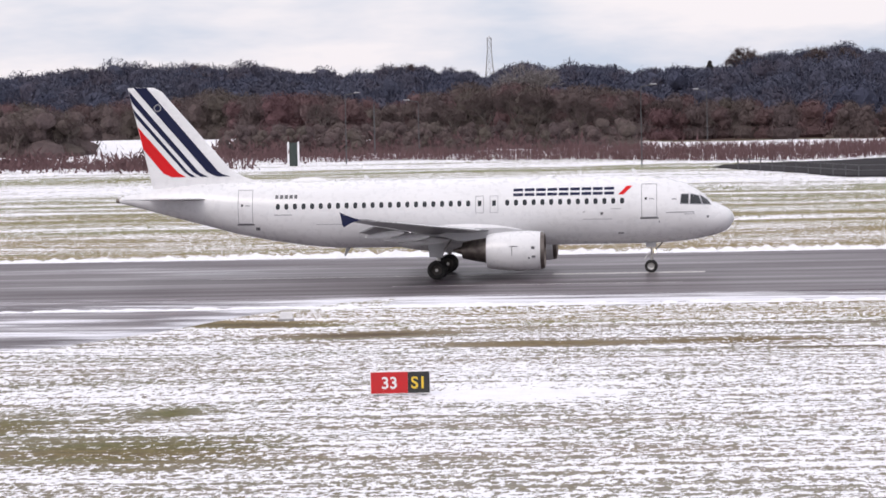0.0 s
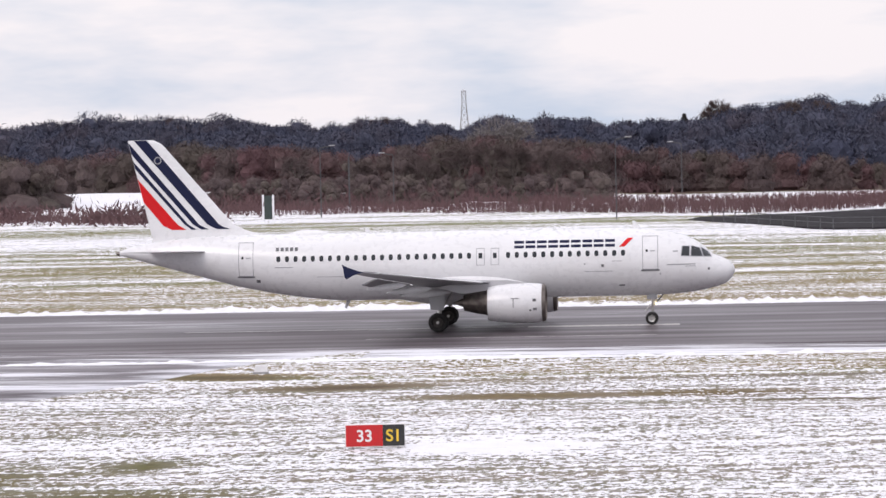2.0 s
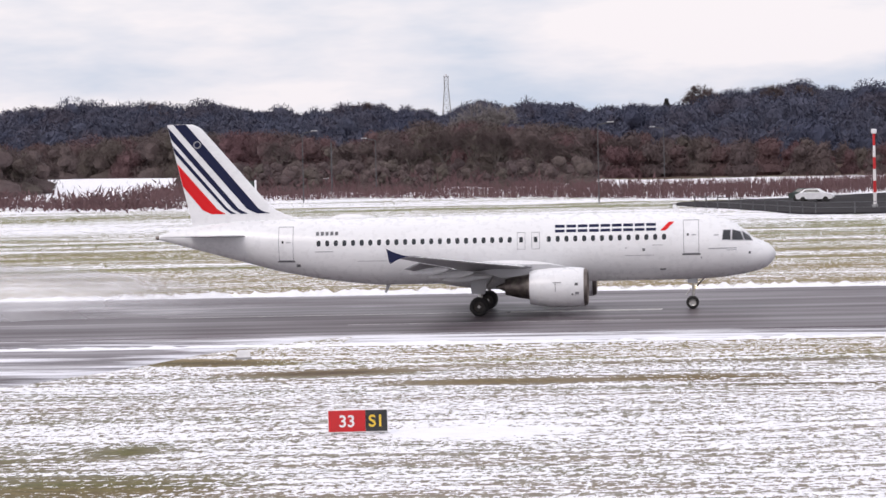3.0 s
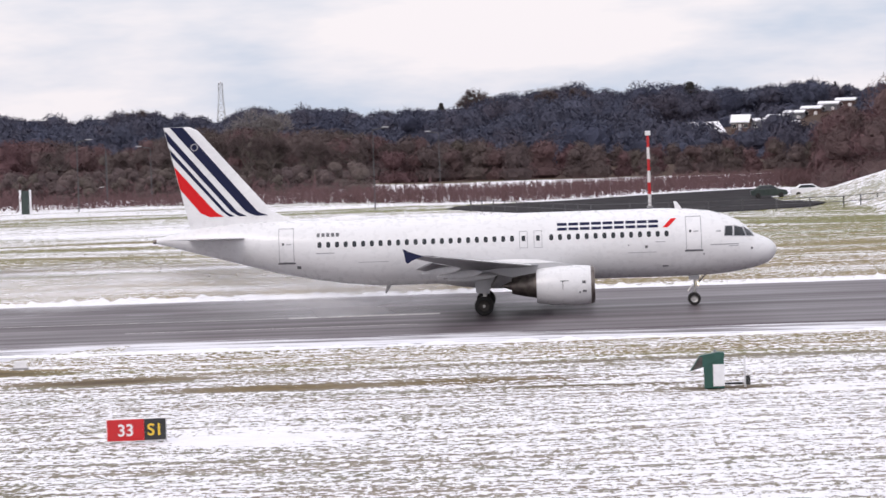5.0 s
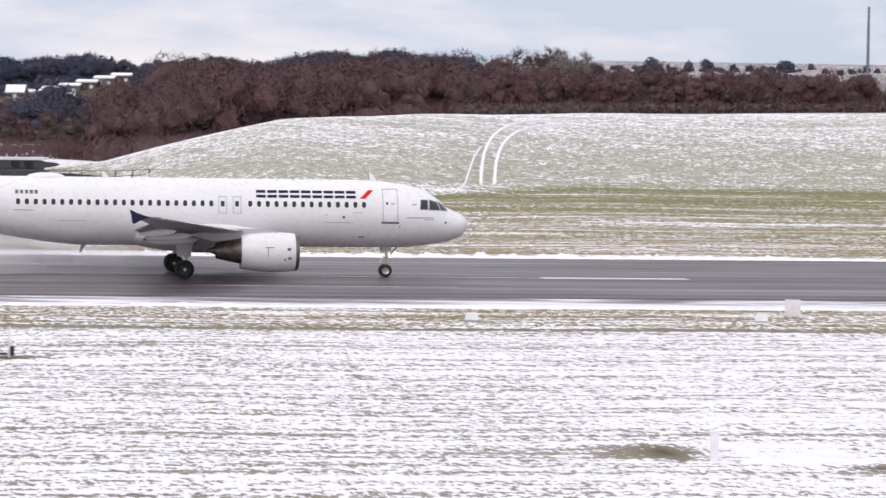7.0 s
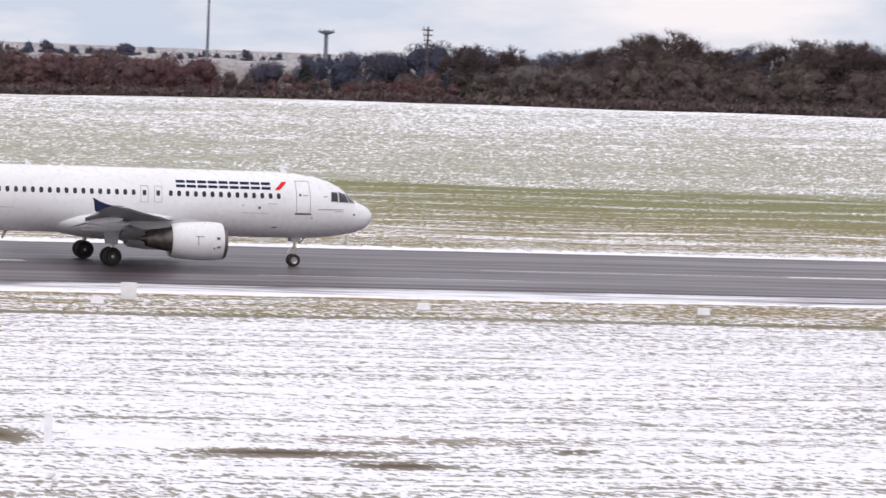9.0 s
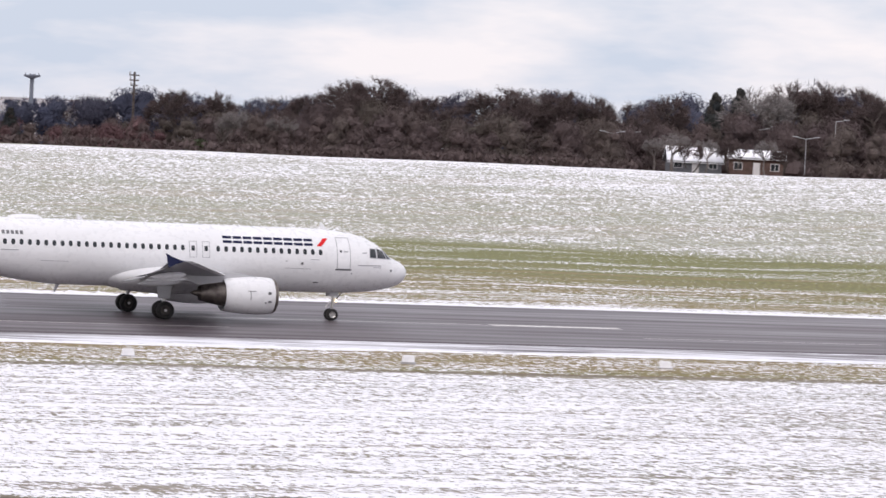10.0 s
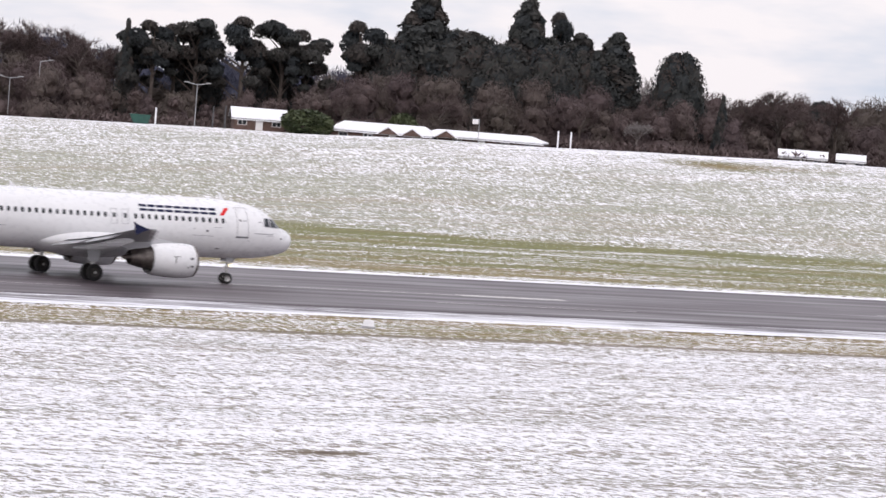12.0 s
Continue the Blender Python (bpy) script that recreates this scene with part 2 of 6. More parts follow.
BIRCH = plain("pale_bark", (0.14, 0.12, 0.11), (0.22, 0.19, 0.18), 0.85, scale=2, bump=0.3)


def twig_material(name, c1, c2, c3):
    """Bare twigs: each tree of a wood takes its own hue, each twig its own shade."""
    k = Nodes(name, 0.9)
    t = k.attr("tint")
    c = k.mix(k.span(t, 0.5, 1.0), k.mix(k.span(t, 0.0, 0.5), c1, c2), c3)
    c = k.mix(k.span(k.n("NewGeometry").outputs["Random Per Island"], 0.0, 1.0, 0.0, 0.5), c, tuple(0.6 * v for v in c1))
    k.color(c)
    k.b.inputs["Specular IOR Level"].default_value = 0.15
    return k.m


TWIG = twig_material("brown_twigs", (0.100, 0.075, 0.076), (0.132, 0.100, 0.096), (0.108, 0.092, 0.078))
TWIGRED = twig_material("russet_twigs", (0.125, 0.070, 0.076), (0.150, 0.092, 0.094), (0.116, 0.084, 0.082))
# twigs of the distant trees: blue aerial haze mixed into the base colour
TWIGHAZE = twig_material("haze_blue_twigs", (0.064, 0.070, 0.108), (0.082, 0.087, 0.124), (0.084, 0.074, 0.096))
TWIGPALE = twig_material("frosted_twigs", (0.20, 0.18, 0.175), (0.30, 0.275, 0.27), (0.26, 0.24, 0.23))
NEEDLE = twig_material("dark_needles", (0.040, 0.046, 0.050), (0.062, 0.064, 0.060), (0.074, 0.058, 0.052))
EVERGREEN = plain("evergreen_leaves", (0.035, 0.050, 0.020), (0.085, 0.100, 0.040), 0.7, scale=0.6, island=True)
BRICK = plain("brown_brick", (0.09, 0.055, 0.045), (0.15, 0.095, 0.08), 0.85, scale=1.5, bump=0.3)
RENDER_W = plain("pale_render", (0.36, 0.34, 0.33), (0.46, 0.44, 0.43), 0.85, scale=1.2)
OCHRE = plain("ochre_brick", (0.34, 0.17, 0.09), (0.42, 0.24, 0.14), 0.85, scale=1.0)
SLATE = plain("grey_slate", (0.12, 0.125, 0.14), (0.20, 0.205, 0.22), 0.7)

# ---------------------------------------------------------------- mesh helpers


class Geo:
    def __init__(self):
        self.v, self.f, self.k = [], [], []

    def add(self, verts, faces, k=0):
        o = len(self.v)
        self.v.extend(tuple(p) for p in verts)
        self.f.extend(tuple(i + o for i in f) for f in faces)
        self.k.extend([k] * len(faces))
        return self

    def box(self, x0, x1, y0, y1, z0, z1, k=0, bevel=0.0):
        if bevel <= 0:
            p = [(x, y, z) for z in (z0, z1) for y in (y0, y1) for x in (x0, x1)]
            return self.add(p, [(0, 2, 3, 1), (4, 5, 7, 6), (0, 1, 5, 4), (2, 6, 7, 3), (0, 4, 6, 2), (1, 3, 7, 5)], k)
        b = bevel
        ring = lambda i, z: [(x0 + i + b, y0 + i, z), (x1 - i - b, y0 + i, z), (x1 - i, y0 + i + b, z), (x1 - i, y1 - i - b, z),
                             (x1 - i - b, y1 - i, z), (x0 + i + b, y1 - i, z), (x0 + i, y1 - i - b, z), (x0 + i, y0 + i + b, z)]
        return self.loft([ring(b, z0), ring(0, z0 + b), ring(0, z1 - b), ring(b, z1)], k)

    def loft(self, rings, k=0, caps=True, closed=True):
        n = len(rings[0])
        faces = []
        for j in range(len(rings) - 1):
            for i in range(n if closed else n - 1):
                a, b = j * n + i, j * n + (i + 1) % n
                faces.append((a, b, b + n, a + n))
        if caps:
            faces.append(tuple(range(n - 1, -1, -1)))
            faces.append(tuple(range((len(rings) - 1) * n, len(rings) * n)))
        return self.add([p for r in rings for p in r], faces, k)

    def tube(self, p, q, r0, r1=None, n=8, k=0, caps=True):
        r1 = r0 if r1 is None else r1
        p, q = Vector(p), Vector(q)
        d = (q - p).normalized()
        a = d.orthogonal().normalized()
        b = d.cross(a)
        ring = lambda c, r: [tuple(c + (a * math.cos(i * math.tau / n) + b * math.sin(i * math.tau / n)) * r) for i in range(n)]
        return self.loft([ring(p, r0), ring(q, r1)], k, caps)

    def lathe(self, profile, origin, axis="x", n=28, k=0, caps=False):
        """profile: (along, radius) pairs turned about an axis through origin."""
        rings = []
        for a, r in profile:
            ring = []
            for i in range(n):
                u, w = r * math.cos(i * math.tau / n), r * math.sin(i * math.tau / n)
                o = {"x": (a, u, w), "y": (u, a, w), "z": (u, w, a)}[axis]
                ring.append((origin[0] + o[0], origin[1] + o[1], origin[2] + o[2]))
            rings.append(ring)
        return self.loft(rings, k, caps)

    def mesh(self, name, mats, smooth=False):
        me = bpy.data.meshes.new(name)
        me.from_pydata(self.v, [], self.f)
        for m in (mats if isinstance(mats, (list, tuple)) else [mats]):
            me.materials.append(m)
        if any(self.k):
            me.polygons.foreach_set("material_index", self.k)
        bm = bmesh.new()
        bm.from_mesh(me)
        bmesh.ops.recalc_face_normals(bm, faces=bm.faces)
        bm.to_mesh(me)
        bm.free()
        if smooth:
            me.shade_smooth()
            me.set_sharp_from_angle(angle=radians(40))
        return me


def part(name, g, mats, parent=None, label="", smooth=False, at=None):
    ob = new(name, g.mesh(name, mats, smooth) if isinstance(g, Geo) else g)
    if parent is not None:
        ob.parent = parent
    if at is not None:
        ob.matrix_basis = at
    return tagged(ob, label)


def thing(name, label, category, group="", kind="", at=None):
    ob = new(name)
    if at is not None:
        ob.matrix_basis = at
    return tagged(ob, label, category, group, kind)


def raw_mesh(name, verts, faces, mats):
    """A mesh from numpy arrays of vertices and of triangles or quads."""
    me = bpy.data.meshes.new(name)
    n, m, w = len(verts), len(faces), faces.shape[1]
    me.vertices.add(n)
    me.vertices.foreach_set("co", np.ascontiguousarray(verts, np.float32).ravel())
    me.loops.add(m * w)
    me.loops.foreach_set("vertex_index", np.ascontiguousarray(faces, np.int32).ravel())
    me.polygons.add(m)
    me.polygons.foreach_set("loop_start", np.arange(0, m * w, w, dtype=np.int32))
    for mt in (mats if isinstance(mats, (list, tuple)) else [mats]):
        me.materials.append(mt)
    me.update(calc_edges=True)
    return me


# ---------------------------------------------------------------- the lie of the land
# bearing, foot of the grass bank, its crest (metres from the terrace) and the crest's tilt in degrees
BANK = np.array([(3.1, 470, 476, -1.62), (3.9, 440, 462, -1.55), (4.7, 405, 458, -1.31), (6.4, 372, 478, -0.89), (8.3, 395, 505, -0.82),
                 (10.7, 428, 535, -0.765), (13.4, 428, 545, -0.735), (17, 428, 550, -0.66), (21, 435, 556, -0.635), (27, 432, 560, -0.60),
                 (33, 430, 560, -0.465), (39, 453, 575, -0.35), (60, 470, 600, -0.3)])
BANK_Z = np.array([EYE[2] + d * math.tan(radians(e)) for d, e in BANK[:, 2:]])
BANK_Z[0] = 0.0


def ground_height(x, y):
    x, y = np.asarray(x, float), np.asarray(y, float)
    d, az = np.hypot(x, y), np.degrees(np.arctan2(x, np.maximum(y, 1e-6)))
    far = np.interp(d, [700, 860, 1000, 1200, 1500, 2600, 4500], [0, -9.5, -7.5, -4.6, -3.5, -40, -70])
    table = np.interp(az, [8.5, 10.5, 21, 24], [0, 1, 1, 0])
    far = far * (1 - table) + table * np.interp(d, [700, 1000, 1700, 2600, 4500], [0, -7.5, -2, 12.3, 12.3])
    far = far + 9.5 * np.interp(az, [1.6, 2.4, 4.3, 5.0], [0, 0.35, 1, 1]) * np.interp(d, [1120, 1240, 1500, 1700], [0, 1, 1, 0]) * (az < 8)
    toe, crest, top = (np.interp(az, BANK[:, 0], c) for c in (BANK[:, 1], BANK[:, 2], BANK_Z))
    top = np.where(az < BANK[0, 0], 0, top)
    s = np.clip((d - toe) / (crest - toe), 0, 1)
    up = top * (0.55 * s + 0.45 * s * s * (3 - 2 * s))
    fall = np.interp(az, [3, 7, 9, 12], [45, 60, 200, 260])
    b = np.clip((d - crest) / fall, 0, 1)
    b = b * b * (3 - 2 * b)
    z = up * (1 - b) + far * np.where(d > crest, np.maximum(b, 0), 0) + np.where(top <= 0, far * (1 - np.where(d > crest, b, 0)), 0)
    return np.where(y > 0, z, 0)


def spot(az, d, dz=0.0):
    """The place at a bearing and a distance, on the ground."""
    x, y = d * math.sin(radians(az)), d * math.cos(radians(az))
    return Vector((x, y, float(ground_height(x, y)) + dz))


def tall(d, el_top, base):
    """How high a thing reaches whose top stands at a tilt."""
    return EYE[2] + d * math.tan(radians(el_top)) - base


def blot(x, y, cx, cy, rx, ry):
    return np.clip(1.4 - np.hypot((x - cx) / rx, (y - cy) / ry), 0, 1)


def taxi_edge(y):
    """Where the taxiway ends and the grass begins."""
    return np.interp(y, [150, 175, 189, 191.5, 196.7, 203, 212, 219, 225.9], [-60, -44, -39, -36, -34.4, -32.3, -30.3, -28, -24])


def build_ground():
    xs = np.concatenate([np.linspace(-4200, -700, 15), np.linspace(-650, -140, 18), np.arange(-130, 331, 1.5), np.linspace(340, 900, 40), np.linspace(950, 4200, 26)])
    ys = np.concatenate([np.linspace(-2500, 60, 12), np.linspace(70, 118, 10), np.arange(120, 300, 1.0), np.arange(300, 600, 2.5), np.linspace(605, 1300, 60), np.linspace(1350, 4600, 40)])
    X, Y = np.meshgrid(xs, ys)
    Z = ground_height(X, Y)
    wob = np.array([noise.noise((x * 0.05, y * 0.05, 3.1)) for x, y in zip(X.ravel(), Y.ravel())]).reshape(X.shape)
    Z = Z + np.where((Y > 280) & (Y < 700), wob * 0.25, 0) + np.where((Y < 218), (wob - 0.4) * 0.18, 0)
    Z = np.where((X > -16) & (X < Y * 0.054) & (Y > 412) & (Y < 535), np.minimum(Z, 0.0), Z)
    Z = np.where(Y < 226, Z * np.clip((X - taxi_edge(Y)) / 12, 0, 1), Z)
    Z = np.where((Y > 218) & (Y < 280), np.minimum(Z, 0.0), Z)
    d, az = np.hypot(X, Y), np.degrees(np.arctan2(X, np.maximum(Y, 1e-3)))
    right = np.clip((X + 5) / 45, 0, 1)
    cover = np.full(X.shape, 0.485) + 0.08 * right - 0.08 * np.clip((X - 60) / 50, 0, 1)
    green = np.full(X.shape, 0.45)
    brown = 0.42 * np.clip((202 - Y) / 4, 0, 1)
    # verge before the runway
    verge = np.clip((Y + wob * 2 - 200) / 3, 0, 1) * np.clip((221 - Y) / 3, 0, 1)
    cover = cover * (1 - verge) + verge * (0.31 + 0.10 * (1 - right))
    green = green * (1 - verge) + verge * 0.30
    ditch = np.exp(-((Y + wob * 1.5 - 201.5) / 0.9) ** 2) * np.clip((X + 30) / 30, 0, 1)
    brown = np.maximum(brown, ditch * 0.8)
    cover -= ditch * 0.45
    cover = np.where((Y > 222.5) & (Y < 228), 0.60, cover)
    # strip behind the runway
    band = np.clip((Y - 276) / 3, 0, 1)
    strip = band * (0.33 - 0.18 * np.clip((d - 320) / 40, 0, 1) * right + 0.06 * np.sin(Y * 0.35 + wob * 4))
    cover = cover * (1 - band) + strip
    green = green * (1 - band) + band * np.clip(0.25 + (d - 300) / 170, 0, 0.95)
    leftfar = np.clip((d - 385) / 30, 0, 1) * np.clip((4 - az) / 3, 0, 1) * band
    cover = cover * (1 - leftfar) + 0.60 * leftfar
    edge = np.exp(-((d - 470) / 14) ** 2) * np.clip((3 - az) / 1.5, 0, 1)
    cover -= edge * 0.35
    toe, crest = np.interp(az, BANK[:, 0], BANK[:, 1]), np.interp(az, BANK[:, 0], BANK[:, 2])
    bank = np.clip((d - toe) / 10, 0, 1) * (az > 3.2)
    s = np.clip((d - toe) / (crest - toe), 0, 1)
    cover = cover * (1 - bank) + bank * (0.30 + 0.12 * s + 0.03 * np.clip((az - 12) / 10, 0, 1) + 0.03 * np.clip((az - 30) / 4, 0, 1) + 0.16 * np.clip((s - 0.9) * 8, 0, 1) - 0.12 * np.exp(-((s - 0.35) / 0.3) ** 2))
    green = green * (1 - bank) + bank * 0.85
    rim = np.exp(-((d - toe + 2) / 3.0) ** 2) * (az > 6.5)
    cover -= rim * 0.25
    snowfoot = np.exp(-((d - toe - 8) / 6.0) ** 2) * (az > 4) * np.clip((10 - az) / 2, 0, 1)
    cover += snowfoot * 0.35
    # a few bare spots
    patch = np.zeros(X.shape)
    for cx, cy, rx, ry, gr, br in ((-25.2, 156, 1.4, 2.6, 0.8, 0.5), (-24, 140, 6, 6, 0.7, 0.05), (-33, 150, 6, 6, 0.7, 0.05), (-22, 198, 4.5, 2.2, 0.1, 0.8),
                                   (-29, 206, 4, 2.0, 0.1, 0.7), (-13, 190, 5, 2, 0.0, 0.25), (2, 186.0, 7, 1.0, 0.1, 0.7), (-4, 191, 6, 2.5, 0.1, 0.15), (28.6, 138.5, 1.2, 3.0, 0.6, 0.75),
                                   (37.5, 133.0, 3.6, 1.3, 0.1, 1.0), (40.5, 129, 2.0, 1.4, 0.1, 0.9), (48, 134, 1.0, 0.9, 0.1, 0.9), (7.6, 182.3, 3.0, 1.1, 0.1, 0.9),
                                   (83, 134, 2.2, 0.8, 0.1, 0.9), (333, 440, 8, 9, 0.4, 0.1)):
        b = blot(X, Y, cx, cy, rx, ry)
        patch = np.maximum(patch, b)
        cover -= b * (0.36 if rx > 5 else 0.8)
        brown = np.maximum(brown, b * br)
        green = green * (1 - b) + gr * b
    for cx, cy, rx, ry in ((-12, 162, 3.5, 3), (11, 180.5, 4, 1.5), (33.5, 137, 2.5, 3), (355, 480, 14, 25)):
        cover += blot(X, Y, cx, cy, rx, ry) * 0.5
    far = np.clip((d - 480) / 15, 0, 1) * (az < 3.2) + np.clip((d - crest - 5) / 20, 0, 1) * (az >= 3.2)
    far = np.clip(far, 0, 1)
    # snowy meadow up to the edge of the woods, leaf litter under the trees
    rim_d = np.where(az < 3.2, np.interp(az, [-9.5, -7.5, -5, -2, 3], [738, 692, 625, 600, 594]), crest + np.interp(az, [9, 12], [40, 16]))
    inside = np.clip((d - rim_d) / 10 + 0.5, 0, 1)
    open_snow = np.where(d < 575, 0.66, 0.98)
    # past 1500 m, brown under thin snow puts the haze grey into the colour
    beyond = open_snow * (1 - inside) + inside * np.interp(d, [1500, 1750, 2200], [-0.25, 0.2, 0.34])
    cover = cover * (1 - far) + far * beyond
    brown = np.maximum(brown, inside * far)
    green, brown, cover = np.clip(green, 0, 1), np.clip(brown, 0, 1), np.clip(cover, -0.3, 1.2)
    ny, nx = X.shape
    i = np.arange(ny * nx).reshape(ny, nx)
    quads = np.stack([i[:-1, :-1], i[:-1, 1:], i[1:, 1:], i[1:, :-1]], -1).reshape(-1, 4)
    me = raw_mesh("ground", np.stack([X, Y, Z], -1).reshape(-1, 3), quads, GROUND)
    rough = np.clip((d - 290) / 60, 0, 1)
    veil = ((0.05 + 0.22 * np.clip((203 - Y) / 4, 0, 1) * (0.45 + 0.55 * np.clip((X + 25) / 50, 0, 1))) * (1 - bank) + bank * np.clip(0.29 + 0.12 * s, 0, 0.6)) * (1 - patch) * (1 - far)
    combed = (1.1 - 0.85 * bank) * (1 - 0.6 * np.clip((X - 50) / 40, 0, 1) * (Y < 215))
    for nm, val in (("cover", cover), ("green", green), ("brown", brown), ("far", rough), ("veil", veil), ("combed", combed)):
        me.attributes.new(nm, "FLOAT", "POINT").data.foreach_set("value", np.ascontiguousarray(val, np.float32).ravel())
    me.shade_smooth()
    tagged(new("ground", me), "grass airfield under thin patchy snow", "ground", kind="structure")


def strip_mesh(name, near, far, z, mat, nx, dust=None):
    """A paved sheet between two edges given as (x, y) polylines."""
    n, f = np.array(near, float), np.array(far, float)
    s = np.linspace(0, 1, nx)
    param = lambda p: np.concatenate([[0], np.cumsum(np.hypot(*np.diff(p, axis=0).T))]) / np.hypot(*np.diff(p, axis=0).T).sum()
    ev = lambda p: np.stack([np.interp(s, param(p), p[:, 0]), np.interp(s, param(p), p[:, 1])], -1)
    a, b = ev(n), ev(f)
    m = 24
    rows = np.stack([a + (b - a) * k / m for k in range(m + 1)])
    V = np.concatenate([rows, np.full((*rows.shape[:2], 1), z)], -1)
    low = V[[0, -1]].copy()
    low[..., 2] = -0.3
    V = np.concatenate([low[:1], V, low[1:]])
    i = np.arange(V.shape[0] * nx).reshape(-1, nx)
    q = np.stack([i[:-1, :-1], i[:-1, 1:], i[1:, 1:], i[1:, :-1]], -1).reshape(-1, 4)
    me = raw_mesh(name, V.reshape(-1, 3), q, mat)
    P = V.reshape(-1, 3)
    val = np.zeros(len(P)) if dust is None else dust(P[:, 0], P[:, 1])
    me.attributes.new("dust", "FLOAT", "POINT").data.foreach_set("value", np.ascontiguousarray(val, np.float32))
    return new(name, me)


def build_paving():
    def slush(x, y):
        swirl = np.array([noise.noise((a * 0.12 + b * 0.10, b * 0.35, 4.0)) for a, b in zip(x, y)])
        return 0.25 * np.exp(-((x - taxi_edge(y)) / 2.5) ** 2) + 0.12 * swirl

    def dust(x, y):
        left = np.clip((25 - x) / 60, 0, 1)
        rim = np.exp(-((y - 226) / 2.0) ** 2) + np.exp(-((y - 271.6) / 1.5) ** 2)
        return 0.16 * left + 0.24 * rim + 0.12 * np.exp(-((y - 259) / 4.0) ** 2) * left
    tagged(strip_mesh("road", [(-900, 226.0), (1400, 226.0)], [(-900, 271.6), (1400, 271.6)], 0.03, ASPHALT, 700, dust),
           "wet dark asphalt runway dusted with snow", "runway", kind="structure")
    tagged(strip_mesh("pavement", [(-60, 150), (-44, 175), (-39, 189), (-36, 191.5), (-34.4, 196.7), (-32.3, 203), (-30.3, 212), (-28, 219), (-24, 225.9)],
                      [(-130, 150), (-126, 175), (-122, 189), (-119, 191.5), (-116, 197), (-110, 203), (-104, 212), (-99, 219), (-92, 225.9)], 0.02, TAXI, 90, slush),
           "slushy grey asphalt taxiway turning off the runway", "taxiway", kind="structure")
    tagged(strip_mesh("pavement", [(-23.5, 218.3), (420, 218.3)], [(-23.5, 225.98), (420, 225.98)], 0.026, TAXI, 300, lambda x, y: 0.10 + 0.16 * np.exp(-((y - 219) / 1.6) ** 2)),
           "paved runway shoulder under swept snow", "shoulder", kind="structure")
    tagged(strip_mesh("road", [(-12, 465), (-8, 455), (3, 424), (16, 421), (26, 428), (36, 470), (62, 540), (95, 645)],
                      [(-11, 475), (-9, 477), (2, 484), (12, 497), (24, 508), (40, 514), (74, 560), (106, 660)], 0.05, ROAD, 80),
           "dark wet public road beyond the airfield fence", "road", kind="structure")
    # centre line: a thin worn part, then a broad bright one
    for k in range(-2, 9):
        x = 43.8 + 60 * k
        part("centre_line_dash", Geo().box(x, x + 9.2, RUNWAY_Y - 0.7, RUNWAY_Y + 0.7, 0.02, 0.036), LINE)
        part("centre_line_dash", Geo().box(x - 21, x - 0.2, RUNWAY_Y - 0.13, RUNWAY_Y + 0.16, 0.02, 0.035), LINE)
    for k in range(-3, 10):
        x = 20 + 45 * k
        part("side_stripe", Geo().box(x, x + 17, 237.0, 237.2, 0.02, 0.035), LINE)
    for o in [o for o in scene.objects if o.name.startswith(("centre_line_dash", "side_stripe"))]:
        tagged(o, "worn white line painted on the runway", "marking", kind="structure")


def build_snowbanks():
    for name, y0, y1, hmax, lump in (("snow_bank", 271.2, 274.6, 0.36, 1.5), ("snow_bank", 217.6, 218.9, 0.14, 0.8)):
        xs, ys = np.arange(-125, 331, 0.32), np.linspace(y0, y1, 9)
        X, Y = np.meshgrid(xs, ys)
        s = (Y - y0) / (y1 - y0)
        n = np.array([noise.noise((x * lump, y * 1.1, 7.0)) + 0.6 * noise.noise((x * lump * 2.7, y * 2, 2.0)) for x, y in zip(X.ravel(), Y.ravel())]).reshape(X.shape)
        along = np.array([noise.noise((x * 0.09, 0.3, 1.0)) for x in xs])[None, :]
        high = hmax * np.clip(1.15 - X / 160, 0.35, 1)
        Z = np.sin(np.pi * s) ** 0.7 * high * np.clip(0.20 + 1.35 * n + 0.5 * along, 0.02, 1.3) - 0.01
        Z[0], Z[-1] = -0.05, -0.05
        Y = Y + 0.35 * np.array([noise.noise((x * 0.3, 5.0, y0)) for x in xs])[None, :]
        i = np.arange(X.size).reshape(X.shape)
        q = np.stack([i[:-1, :-1], i[:-1, 1:], i[1:, 1:], i[1:, :-1]], -1).reshape(-1, 4)
        me = raw_mesh(name, np.stack([X, Y, Z + 0.03], -1).reshape(-1, 3), q, SNOW)
        tagged(new(name, me), "lumpy ridge of ploughed snow along the runway edge", "snow", kind="stuff")


def bank_spot(az, el):
    """Where the ray at a bearing and tilt meets the bank."""
    ds = np.arange(395, 560, 0.5)
    x, y = ds * math.sin(radians(az)), ds * math.cos(radians(az))
    up = np.degrees(np.arctan2(ground_height(x, y) - EYE[2], ds))
    i = int(np.argmax(up >= el))
    return Vector((x[i], y[i], float(ground_height(x[i], y[i]))))


